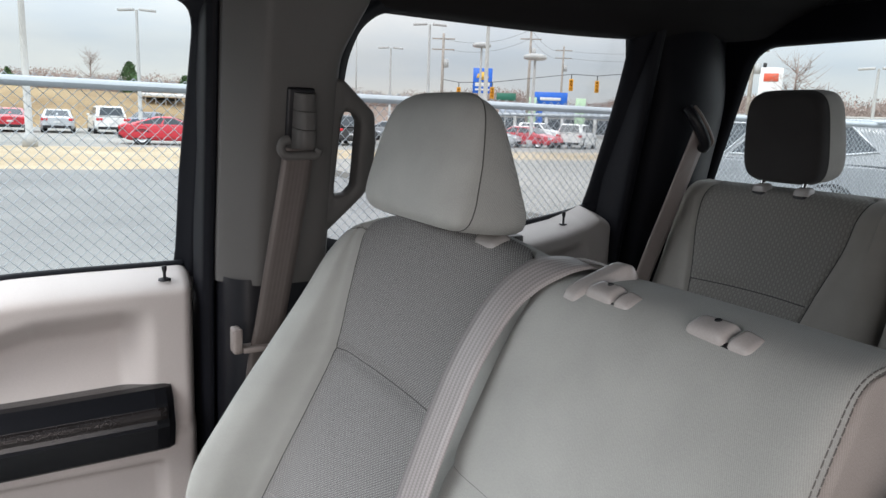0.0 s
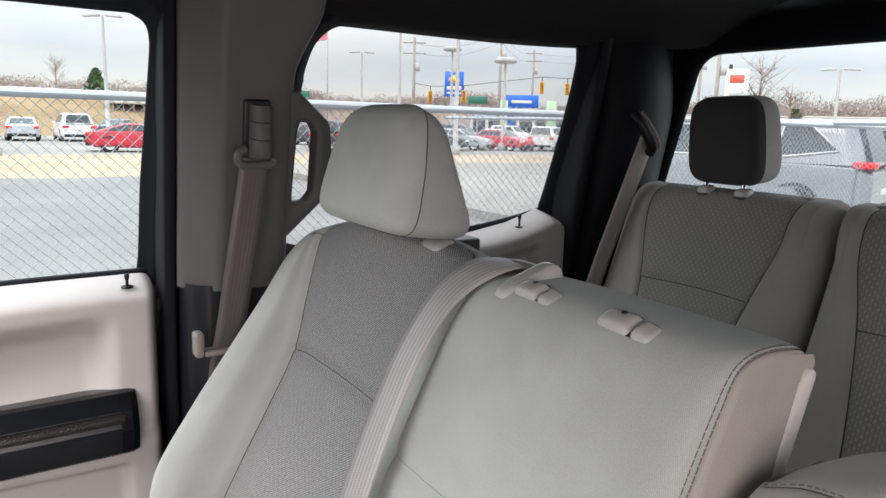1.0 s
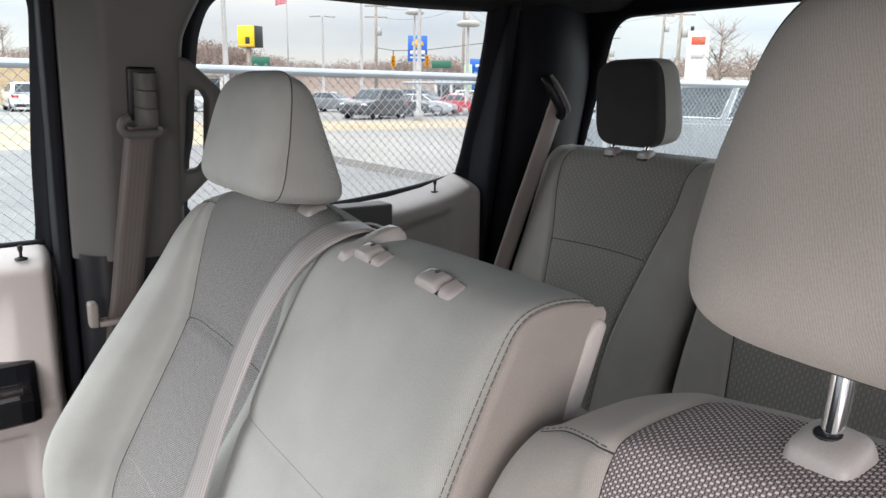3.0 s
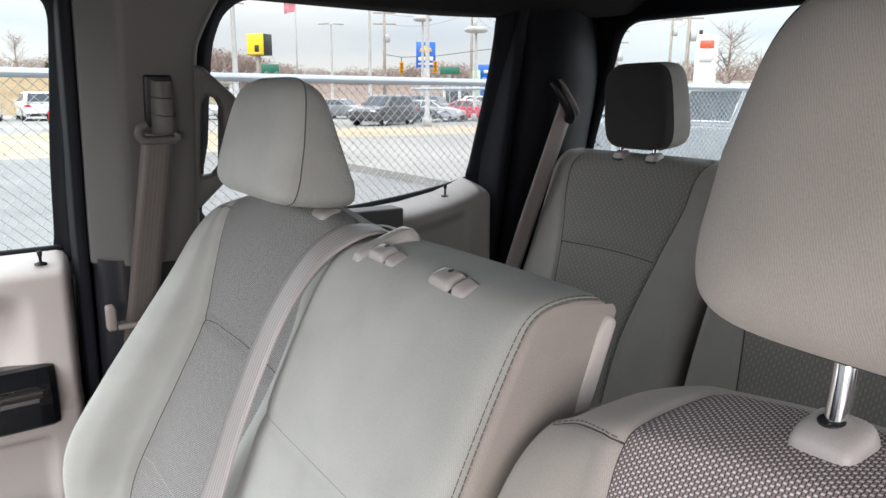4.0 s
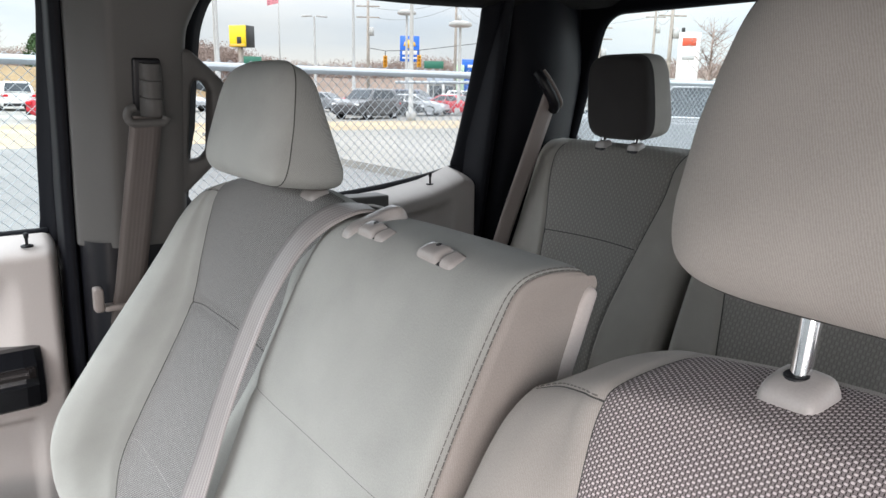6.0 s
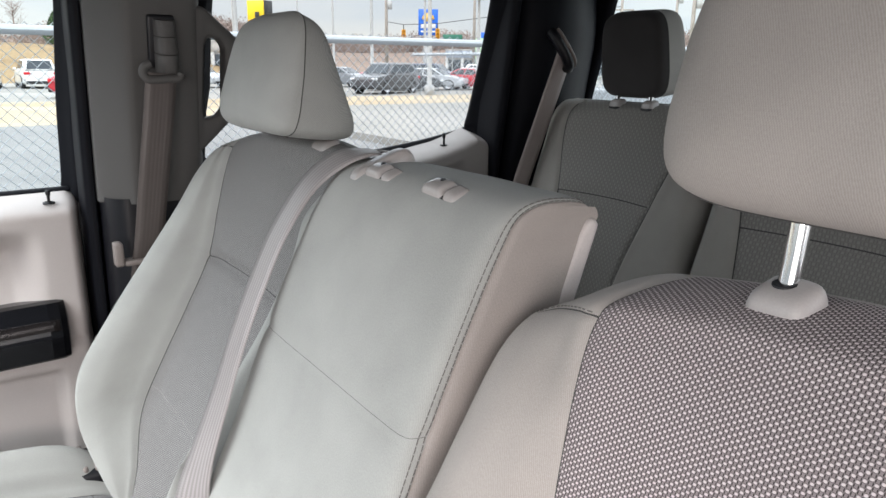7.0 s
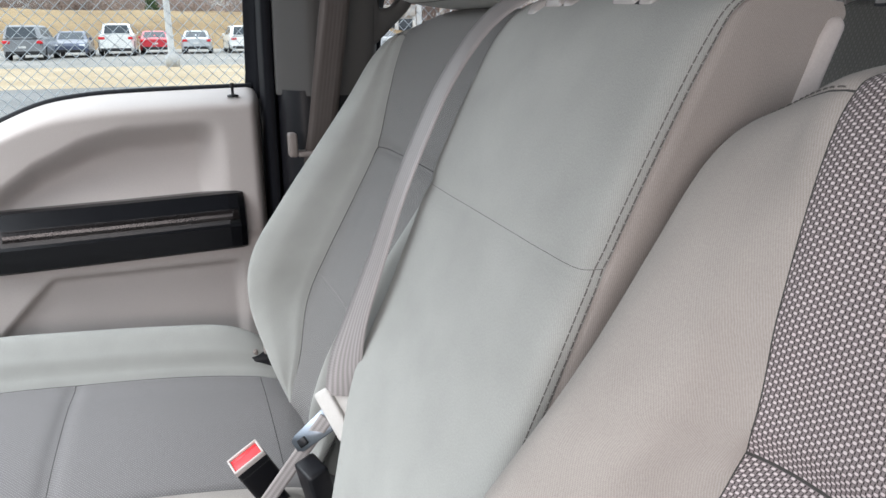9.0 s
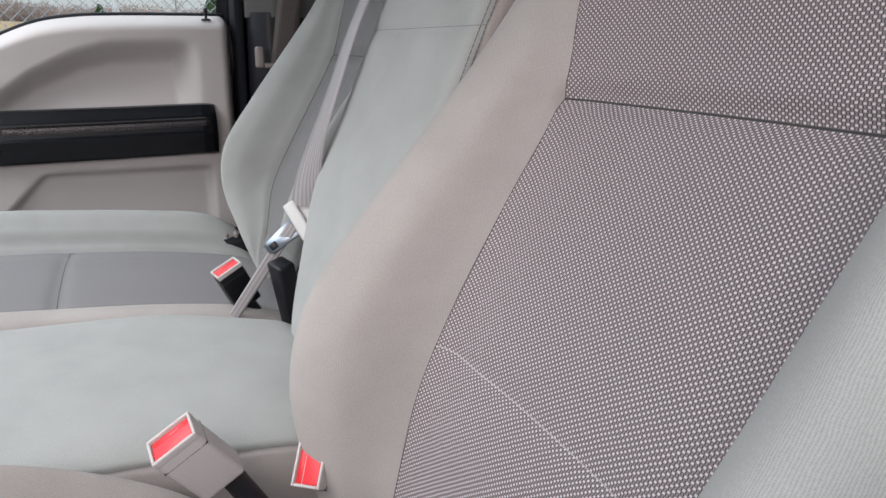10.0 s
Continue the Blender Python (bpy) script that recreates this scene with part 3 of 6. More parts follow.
bucket_back(p_seat, -0.41, 0.022, 0.022, CLOTH_FINE, CLOTH_LIGHT, 0.55, wide=(0.05, 0.05, 0.048, 0.044, 0.036, 0.024, 0.010), slim=(0.140, 0.140, 0.126, 0.085, 0.052, 0.026, 0.007), crease=0.00012, thread=0.0012, set_back=(0.02, 0.032, 0.030, 0.020, 0.011, 0.006, 0.002),
            seam_w=(0.136, 0.141, 0.146, 0.150, 0.156, 0.166, 0.180, 0.196, 0.198), seam_y=(0.232, 0.255, 0.290, 0.335, 0.378, 0.399, 0.419, 0.438, 0.460))
cushion(p_seat, -0.43, 0.0, 0.225, -0.34, 0.155, 0.245, 1.035, 0.060, CLOTH_CUSHION, CLOTH_LIGHT, ramp=(0.015, 0.095), low_right=0.30, right_mat=CLOTH_DRIVER)
headrest(p_seat, -0.404, 0.420, 1.580, 0.246, 0.160, 0.137, CLOTH_LIGHT, CLOTH_LIGHT, tilt=16, lean_back=0.50, foot=0.25, heel=0.015)
post_and_guide(p_seat, -0.322, 0.497, 1.559, 1.62, PLASTIC_BEZEL, True, (0.052, 0.030, 0.013))
post_and_guide(p_seat, -0.468, 0.500, 1.552, 1.62, PLASTIC_SEAT)

# driver seat
d_seat = thing("bucket_seat", "grey cloth driver seat with a coarse woven flecked insert", "car seat", "front seats")
# The right bolster gets the cooler cloth to paint its shaded side.
bucket_back(d_seat, 0.40, 0.0, 0.0, CLOTH_DOT, CLOTH_DRIVER, low=0.015, crown=(0.002, 0.007, 0.012, 0.013, 0.012), narrow=(0.0, -0.003, -0.008, -0.013, -0.016), fall=(0.012, 0.026, 0.040, 0.046, 0.046), wide=(0.01, 0.01, 0.01, 0.01, 0.01, 0.01, 0.01, 0.006),
            seam_w=(0.139, 0.140, 0.139, 0.138, 0.136, 0.142, 0.148, 0.155, 0.156), seam_y=(0.222, 0.240, 0.270, 0.313, 0.357, 0.372, 0.389, 0.410, 0.432), groove=0.0022, thread=0.0006, right_mat=CLOTH_LIGHT)
cushion(d_seat, 0.41, 0.0, 0.20, -0.34, 0.15, 0.222, 0.990, 0.111, CLOTH_CUSHION, CLOTH_DRIVER, (0.10, 0.30))
headrest(d_seat, 0.40, 0.415, 1.599, 0.272, 0.175, 0.125, CLOTH_DRIVER, CLOTH_DRIVER, foot=0.30)
post_and_guide(d_seat, 0.333, 0.464, 1.5395, 1.65, PLASTIC_SEAT, True, (0.037, 0.034, 0.0145), 8)
post_and_guide(d_seat, 0.462, 0.464, 1.5355, 1.65, PLASTIC_SEAT, True, (0.036, 0.036, 0.0150), 8)

# centre seat
c_seat = thing("jump_seat", "light grey cloth centre seat back standing upright, headrest removed", "car seat", "front seats")


def centre_back(seat):
    rows = [(1.00, 0.205, 0.078), (1.06, 0.205, 0.098), (1.14, 0.228, 0.130), (1.22, 0.258, 0.152), (1.31, 0.298, 0.151), (1.405, 0.337, 0.150), (1.48, 0.372, 0.149),
            (1.535, 0.402, 0.147), (1.562, 0.428, 0.145), (1.570, 0.460, 0.145), (1.567, 0.495, 0.145), (1.556, 0.508, 0.144)]
    ctrl = []
    for k, (z, y, w) in enumerate(rows):
        back = max(y + 0.03, 0.518 - 0.39 * (1.57 - z)) if k < 9 else max(y, 0.511)
        e = 1.0 if k < 8 else (0.55 if k == 8 else 0.15)
        half = [(w, y + (back - y) * 0.98, -0.012), (w, y + (back - y) * 0.62, -0.010), (w - 0.001, y + (back - y) * 0.30, -0.008), (w - 0.003, y + 0.020 * e, -0.005),
                (w - 0.014, y + 0.002 * e, -0.001), (w * 0.62, y - 0.001 * e, 0.0), (w * 0.31, y - 0.001 * e, 0.001), (0, y - 0.001 * e, 0.001)]
        line = []
        for i in list(range(8)) + list(range(6, -1, -1)):
            ww, yy, dz = half[i]
            side = -1 if len(line) < 7 else 1
            line.append((side * ww + (0.016 if side < 0 and k < 3 else 0.0), yy, z + (dz if k > 7 else 0)))
        ctrl.append(line)
    g = fine_grid(ctrl, NR, NC)
    last = g.shape[0] - 1
    st0, st1 = int(3.1 * NC), int(10.9 * NC)
    g = grooved(g, [("col", st0, 0, last, 0.0016, 0.9), ("col", st1, 0, last, 0.0016, 0.9), ("row", 5 * NR, st0, st1, 0.003, 1.0)])
    uv = grid_uv(g)
    seam_line(g, [5 * NR] * (st1 - st0), range(st0, st1), seat, 0.0004)
    for c in (st0, st1):
        seam_line(g, range(0, last), [c] * last, seat, 0.0003)
    part("front_panel", grid_mesh("front_panel", g[:, st0:st1 + 1], uv[:, st0:st1 + 1]), CLOTH_LIGHT, seat)
    part("side_panel", grid_mesh("side_panel", g[:, :st0 + 1], uv[:, :st0 + 1]), CLOTH_LIGHT, seat)
    part("side_panel", grid_mesh("side_panel", g[:, st1:], uv[:, st1:]), CLOTH_WARM_SIDE, seat, "grey cloth side with warm light put into its taupe colour")
    for s in (st0, st1):
        for off in ((1, 4) if s == st0 else (-4, -1)):
            stitches("stitching", g, range(0, last), [s + off] * last, seat, 0.0060, 0.0050, 0.00045)
    # moulded shell behind the padding
    bm = bmesh.new()
    prof = [(1.00, 0.268), (1.30, 0.395), (1.50, 0.476), (1.538, 0.492), (1.548, 0.499), (1.551, 0.506), (1.545, 0.512), (1.50, 0.495), (1.30, 0.417), (1.00, 0.29)]
    prism(bm, [(y, z) for z, y in prof], 0.299, Matrix(((0, 0, 1, -0.1495), (1, 0, 0, 0), (0, 1, 0, 0), (0, 0, 0, 1))), 0.004, 2)
    part("back_shell", bm, PLASTIC_LIGHT, seat, "pale grey moulded plastic back shell")
    return g


centre_back(c_seat)
post_and_guide(c_seat, -0.056, 0.434, 1.5645, 1.6, PLASTIC_BEZEL, False, (0.056, 0.0225, 0.0085), 11)
post_and_guide(c_seat, 0.050, 0.432, 1.5635, 1.6, PLASTIC_BEZEL, False, (0.058, 0.0225, 0.0085), 11)


def centre_cushion(seat):
    rows = []
    for y, z in ((0.25, 1.00), (0.215, 1.045), (0.16, 1.062), (0.06, 1.070), (-0.05, 1.074), (-0.16, 1.074), (-0.26, 1.060), (-0.31, 1.03), (-0.33, 0.96)):
        half = [(0.176, z - 0.14), (0.180, z - 0.07), (0.178, z - 0.032), (0.160, z - 0.008), (0.11, z + 0.001), (0.05, z + 0.003), (0, z + 0.004)]
        line = []
        for i in list(range(7)) + list(range(5, -1, -1)):
            side = -1 if len(line) < 6 else 1
            line.append((side * half[i][0] * (0.80 if y > 0.1 and side < 0 else 1.0) + 0.005, y, half[i][1]))
        rows.append(line)
    g = fine_grid(rows, NR, NC)
    last = g.shape[0] - 1
    a, b = int(2.45 * NC), int(9.55 * NC)
    g = grooved(g, [("col", a, 0, last, 0.005, 0.9), ("col", b, 0, last, 0.005, 0.9)])
    uv = grid_uv(g)
    part("cushion", grid_mesh("cushion", g[:, a:b + 1], uv[:, a:b + 1]), CLOTH_LIGHT, seat)
    part("cushion_side", grid_mesh("cushion_side", g[:, :a + 1], uv[:, :a + 1]), CLOTH_CUSHION, seat)
    part("cushion_side", grid_mesh("cushion_side", g[:, b:], uv[:, b:]), CLOTH_WARM_SIDE, seat)


centre_cushion(c_seat)


# rear bench: a narrow and a wide section
def rear_back(seat, x0, x1, inserts, z_top=1.590):
    """One section of the rear bench's backrest, with patterned inserts between plain bolsters."""
    rows = [(0.98, 1.10), (1.10, 1.115), (1.25, 1.150), (1.40, 1.205), (1.50, 1.238), (1.555, 1.256), (1.582, 1.275), (z_top, 1.305), (1.582, 1.345), (1.50, 1.36), (1.0, 1.30)]
    cols = [x0, x0, x0 + 0.006, x0 + 0.03]
    for a, b in inserts:
        cols += [a - 0.03, a, a + (b - a) * 0.33, a + (b - a) * 0.67, b, b + 0.03]
    cols += [x1 - 0.03, x1 - 0.006, x1, x1]
    ctrl = []
    for k, (z, y) in enumerate(rows):
        line = []
        slant = float(np.interp(z, [1.0, 1.25, 1.40, 1.50, 1.58], [0.05, 0.032, 0.0, -0.030, -0.040])) if k < 8 else -0.04
        for i, x in enumerate(cols):
            edge = {0: 0.10, 1: 0.04, 2: 0.014, 3: 0.0}.get(min(i, len(cols) - 1 - i), 0.0)
            inside = any(a < x < b for a, b in inserts)
            for a, b in inserts:
                if a - 0.031 < x < b + 0.031:
                    x += slant * (1 - 2 * (x - a + 0.03) / (b - a + 0.06)) * 1.1
            fr = 1.0 if k < 6 else 0.3
            line.append((x, y + (edge if k < 8 else 0) * (1 if k < 7 else 0.4) + (0.004 if inside else (-0.010 if edge == 0 else 0)) * fr, z - (0.03 * (edge / 0.10) + (0.008 if edge else 0)) * (1 if k > 4 else 0)))
        ctrl.append(line)
    nr, nc = 12, 10
    g = fine_grid(ctrl, nr, nc)
    lines, spans = [], []
    for q in range(len(inserts)):
        c0, c1 = (5 + 6 * q) * nc, (8 + 6 * q) * nc
        lines += [("col", c0, 0, 7 * nr, 0.006, 0.9), ("col", c1, 0, 7 * nr, 0.006, 0.9), ("row", 3 * nr, c0, c1, 0.006, 0.8)]
        spans.append((c0, c1))
    g = grooved(g, lines)
    uv = grid_uv(g)
    at = 0
    for c0, c1 in spans:
        for c in (c0, c1):
            seam_line(g, range(0, 7 * nr), [c] * (7 * nr), seat, 0.0016)
        seam_line(g, [3 * nr] * (c1 - c0), range(c0, c1), seat, 0.0016)
        part("bolster", grid_mesh("bolster", g[:, at:c0 + 1], uv[:, at:c0 + 1]), CLOTH_REAR, seat)
        part("insert", grid_mesh("insert", g[:, c0:c1 + 1], uv[:, c0:c1 + 1]), CLOTH_HEXA, seat, "grey insert cloth with a small woven pattern")
        at = c1
    part("bolster", grid_mesh("bolster", g[:, at:], uv[:, at:]), CLOTH_REAR, seat)


r_seat = thing("bench_section", "grey cloth rear seat section with patterned insert", "car seat", "rear bench")
rear_back(r_seat, -0.735, -0.262, [(-0.625, -0.368)])
headrest(r_seat, -0.509, 1.252, 1.597, 0.170, 0.175, 0.105, CLOTH_CHARCOAL, CLOTH_REAR, tilt=-6, taper=0.95, lean_back=0.1, boxy=True)
post_and_guide(r_seat, -0.546, 1.286, 1.587, 1.63, PLASTIC_BEZEL, True, (0.034, 0.028, 0.013))
post_and_guide(r_seat, -0.458, 1.286, 1.587, 1.63, PLASTIC_BEZEL, True, (0.034, 0.028, 0.013))
r_wide = thing("bench_section", "wide grey cloth rear seat section with patterned inserts", "car seat", "rear bench")
rear_back(r_wide, -0.252, 0.735, [(-0.17, 0.14), (0.30, 0.62)])
headrest(r_wide, -0.022, 1.256, 1.572, 0.215, 0.080, 0.100, CLOTH_CHARCOAL, CLOTH_CHARCOAL, tilt=-6, taper=0.95, lean_back=0.1, boxy=True)
post_and_guide(r_wide, -0.072, 1.290, 1.566, 1.60, PLASTIC_SEAT, True, (0.040, 0.026, 0.014))
post_and_guide(r_wide, 0.030, 1.290, 1.566, 1.60, PLASTIC_SEAT, True, (0.040, 0.026, 0.014))
bm = bmesh.new()
box(bm, (-0.735, 0.72, 0.98), (0.735, 1.22, 1.10), 0.04, 4)
part("rear_cushion", bm, CLOTH_REAR, r_wide)

# ---- cab shell ----


def glass_x(z):
    return -0.889 + 0.356 * (z - 1.508)


def trim_x(z):
    return -0.700 + 0.166 * (z - 1.45)


def loop_fill(points, n=6, closed=True):
    """Rounds a polygon's path by a spline."""
    p = np.asarray(points, float)
    if closed:
        q = np.concatenate([p[-1:], p, p[:2]])
        return spline(q, n)[n:-n][:-1]
    return spline(p, n)


def side_strip(bm, loop, inner_x, grow, outer_x):
    """A band round a window: from the pane inward, then outward by grow in the side plane."""
    p = np.asarray(loop, float)
    c = p.mean(axis=0)
    nxt, prv = np.roll(p, -1, 0), np.roll(p, 1, 0)
    t = nxt - prv
    t /= np.linalg.norm(t, axis=1, keepdims=True)
    nrm = np.stack([t[:, 1], -t[:, 0]], axis=1)
    nrm *= np.sign(((p - c) * nrm).sum(axis=1).mean())
    rows = []
    for d, x_of in ((-0.004, outer_x), (-0.004, lambda z: outer_x(z) + 0.012), (0.004, lambda z: outer_x(z) + 0.018), (0.010, lambda z: inner_x(z) - 0.006), (0.018, inner_x), (grow, inner_x), (grow + 0.004, lambda z: inner_x(z) - 0.02), (grow + 0.004, lambda z: outer_x(z) - 0.03)):
        q = p + nrm * d
        rows.append([(x_of(z), y, z) for y, z in q])
    g = np.array(rows)
    g = np.concatenate([g, g[:, :1]], axis=1)
    add_grid(bm, g)


def pane(loop, x_of, thick=0.004):
    bm = bmesh.new()
    a = [bm.verts.new((x_of(z), y, z)) for y, z in loop]
    b = [bm.verts.new((x_of(z) - thick, y, z)) for y, z in loop]
    bm.faces.new(a), bm.faces.new(b[::-1])
    for i in range(len(a)):
        j = (i + 1) % len(a)
        bm.faces.new((a[i], b[i], b[j], a[j]))
    return bm


FRONT_WIN = loop_fill([(0.246, 1.435), (0.250, 1.60), (0.258, 1.76), (0.258, 1.83), (0.236, 1.855), (0.19, 1.858), (-0.05, 1.852), (-0.30, 1.80), (-0.52, 1.66), (-0.66, 1.50), (-0.70, 1.42), (-0.62, 1.36),
                       (-0.40, 1.352), (-0.24, 1.362), (-0.173, 1.383), (-0.10, 1.415), (-0.03, 1.426), (0.10, 1.430), (0.22, 1.432)], 4)
REAR_WIN = loop_fill([(0.503, 1.47), (0.499, 1.62), (0.498, 1.755), (0.504, 1.808), (0.523, 1.848), (0.570, 1.872), (0.69, 1.877), (0.94, 1.878), (1.095, 1.876), (1.112, 1.862), (1.124, 1.75), (1.128, 1.60), (1.126, 1.53), (1.112, 1.512), (0.96, 1.482), (0.75, 1.462)], 4)

# front passenger door
f_door = thing("front_door", "closed front door with pale plastic panel and black armrest", "car door")
bm = bmesh.new()
side_strip(bm, FRONT_WIN, lambda z: glass_x(z) + 0.055, 0.045, glass_x)
part("window_frame", bm, RUBBER, f_door, "black rubber and plastic window surround")
gp = part("window_pane", pane(FRONT_WIN, glass_x), GLASS, f_door, smooth=False)
gp.visible_shadow = False


def door_panel(y0, y1, top_of, ledge):
    """The moulded inner panel as a relief over (y, z)."""
    ny, nz = 230, 150
    yy = np.linspace(y0, y1, ny)
    g = np.zeros((nz, ny, 3))
    for j, y in enumerate(yy):
        zt = top_of(y)
        zz = np.linspace(0.72, zt, nz)
        x = ledge(np.full(nz, y), zz, zt)
        g[:, j] = np.stack([x, np.full(nz, y), zz], axis=1)
    return g


def front_top(y):
    return float(np.mean([np.interp(y + d, FRONT_Y, FRONT_Z) for d in np.linspace(-0.045, 0.045, 13)])) - 0.0015


FRONT_Y, FRONT_Z = [-0.75, -0.35, -0.24, -0.173, -0.115, -0.03, 0.07, 0.255], [1.335, 1.354, 1.365, 1.388, 1.421, 1.437, 1.441, 1.444]


def front_relief(y, z, zt):
    x = np.full_like(z, -0.788)
    # scooped hollow above the armrest
    top = np.interp(y, [-0.4, -0.16, -0.107, -0.03, 0.03, 0.3], [1.22, 1.298, 1.335, 1.372, 1.388, 1.398])
    inside = smooth01(top - z, -0.006, 0.045) * smooth01(z, 1.18, 1.33) * smooth01(0.195 - y, 0.0, 0.055)
    x = x - 0.048 * inside
    # panel under the armrest, with a ledge and a lower recess
    x = x + 0.012 * smooth01(1.20 - z, 0.0, 0.02)
    edge = -0.11 - np.clip(1.148 - z, 0, 1) * 0.95
    low = smooth01(1.150 - z, 0.0, 0.014) * smooth01(y - edge, 0.0, 0.02) * smooth01(0.205 - y, 0.0, 0.02)
    x = x - 0.016 * low
    # rounded top ledge and rear edge
    t = np.clip((0.030 - (zt - z)) / 0.030, 0, 1)
    x = x - 0.085 * t ** 2.2
    r = np.clip((y - 0.236) / 0.022, 0, 1)
    x = x - 0.05 * r ** 2.5
    return x


g = door_panel(-0.75, 0.258, front_top, front_relief)
part("door_panel", grid_mesh("door_panel", g), PLASTIC_LIGHT, f_door, "pale warm grey moulded door panel")


def armrest_bar(parent):
    # section (x, z): dark upper slope, glossy strip, black face
    def run(sec, ys, name, mat, label=""):
        rows = []
        for y, sh, rise in ys:
            rows.append([(x - sh, y, z + rise) for x, z in sec])
        g2 = np.array(rows)
        g2 = np.concatenate([g2, g2[:, :1]], axis=1)
        b2 = bmesh.new()
        add_grid(b2, g2)
        for row in (g2[0], g2[-1]):
            b2.faces.new([b2.verts.new(p) for p in row[:-1]])
        return part(name, b2, mat, parent, label, smooth=False)

    ends = [(-0.60, 0.02, 0.0), (-0.30, 0.012, -0.004), (-0.185, 0.006, -0.004), (-0.165, 0.0, -0.003), (0.02, 0.0, 0.0), (0.185, 0.0, 0.004), (0.203, 0.004, 0.003), (0.213, 0.014, 0.002), (0.217, 0.04, 0.0)]
    body = [(-0.84, 1.262), (-0.785, 1.268), (-0.772, 1.266), (-0.752, 1.247), (-0.7495, 1.2435), (-0.742, 1.219), (-0.739, 1.214), (-0.748, 1.176), (-0.752, 1.172), (-0.80, 1.168), (-0.84, 1.170)]
    bar = run(body, ends, "armrest", PLASTIC_ARM, "black plastic armrest bar")
    strip = [(-0.7495, 1.2430), (-0.7462, 1.2436), (-0.7436, 1.2415), (-0.7418, 1.2375), (-0.7407, 1.2325), (-0.7403, 1.2270), (-0.7465, 1.2250)]
    run(strip, [(-0.158, 0, -0.003), (0.02, 0, 0.0), (0.190, 0, 0.004), (0.200, 0.003, 0.003)], "trim_strip", STRIP_DARK, "dark glossy stippled trim strip").parent = bar
    return bar


armrest_bar(f_door)
ys = np.linspace(-0.70, 0.252, 60)
part("weatherstrip", grid_mesh("weatherstrip", sweep([(-0.884, y, front_top(y) + 0.0005) for y in ys], circle(0.0062, 8, 1.6))), RUBBER, f_door, "thin black rubber strip along the glass")
bm = bmesh.new()
lathe(bm, [(0.0095, 0.0), (0.0095, 0.003), (0.006, 0.004)], pose(-0.815, 0.213, 1.431))
lathe(bm, [(0.0024, 0.003), (0.0024, 0.013), (0.0036, 0.016), (0.0042, 0.021), (0.003, 0.0235), (0.0, 0.024)], pose(-0.815, 0.213, 1.431))
part("lock_knob", bm, PLASTIC_BLACK, f_door, "small black door lock knob")

# rear passenger door
r_door = thing("rear_door", "closed rear door with shade-darkened grey sill and large window", "car door")
bm = bmesh.new()
side_strip(bm, REAR_WIN, lambda z: glass_x(z) + 0.035, 0.030, glass_x)
part("window_frame", bm, RUBBER, r_door, "black window surround")
gp = part("window_pane", pane(REAR_WIN, glass_x), GLASS_TINTED, r_door, "lightly tinted glass", smooth=False)
gp.visible_shadow = False


def rear_top(y):
    return float(np.interp(y, [0.45, 0.60, 0.80, 0.93, 1.02, 1.07, 1.105, 1.135, 1.16], [1.448, 1.452, 1.462, 1.474, 1.490, 1.505, 1.519, 1.508, 1.47]))


def rear_relief(y, z, zt):
    x = np.full_like(z, -0.800)
    t = np.clip((0.030 - (zt - z)) / 0.030, 0, 1)
    x = x - 0.075 * t ** 2.2
    x = x - 0.045 * np.clip((y - 1.13) / 0.03, 0, 1) ** 2
    inside = smooth01(zt - 0.045 - z, 0.0, 0.03) * smooth01(z, 1.18, 1.22) * smooth01(1.08 - y, 0, 0.04)
    return x - 0.028 * inside


g = door_panel(0.42, 1.16, rear_top, rear_relief)
part("door_panel", grid_mesh("door_panel", g), PLASTIC_DOOR_SHADED, r_door, "grey moulded door panel")
bm = bmesh.new()
box(bm, (-0.842, 0.70, 1.405), (-0.788, 0.893, 1.4745), 0.006, 3)
part("handle_bezel", bm, PLASTIC_PILLAR, r_door, "dark grey plastic bezel set into the sill")
bm = bmesh.new()
lathe(bm, [(0.0095, 0.0), (0.0095, 0.003), (0.006, 0.004)], pose(-0.838, 1.033, 1.482))
lathe(bm, [(0.0024, 0.003), (0.0024, 0.017), (0.0036, 0.020), (0.0044, 0.027), (0.003, 0.030), (0.0, 0.0305)], pose(-0.838, 1.033, 1.482))
part("lock_knob", bm, PLASTIC_BLACK, r_door, "small black door lock knob")


def pillar(name, rows, sec_of, material, label, n=4, m=4):
    """A pillar trim: sections (x, y) stacked over heights."""
    ctrl = [[(x, y, z) for x, y in sec_of(z)] for z in rows]
    g = fine_grid(ctrl, n, m)
    ob = part(name, grid_mesh(name, g), material)
    return tagged(ob, label, "pillar trim", kind="structure")


def b_flare(z):
    """The upper trim widens into the roof rail."""
    return 0.048 * float(smooth01(z, 1.76, 1.90))


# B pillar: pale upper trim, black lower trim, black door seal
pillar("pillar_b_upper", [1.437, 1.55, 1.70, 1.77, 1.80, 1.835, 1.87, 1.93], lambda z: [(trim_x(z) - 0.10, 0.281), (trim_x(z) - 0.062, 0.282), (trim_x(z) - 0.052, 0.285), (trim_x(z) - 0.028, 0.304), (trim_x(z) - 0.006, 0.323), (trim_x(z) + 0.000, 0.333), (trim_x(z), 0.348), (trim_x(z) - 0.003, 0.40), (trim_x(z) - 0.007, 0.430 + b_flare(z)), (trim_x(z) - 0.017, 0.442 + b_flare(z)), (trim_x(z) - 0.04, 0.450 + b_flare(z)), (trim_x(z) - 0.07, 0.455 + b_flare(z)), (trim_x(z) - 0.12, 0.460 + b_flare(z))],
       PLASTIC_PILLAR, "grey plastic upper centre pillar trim")
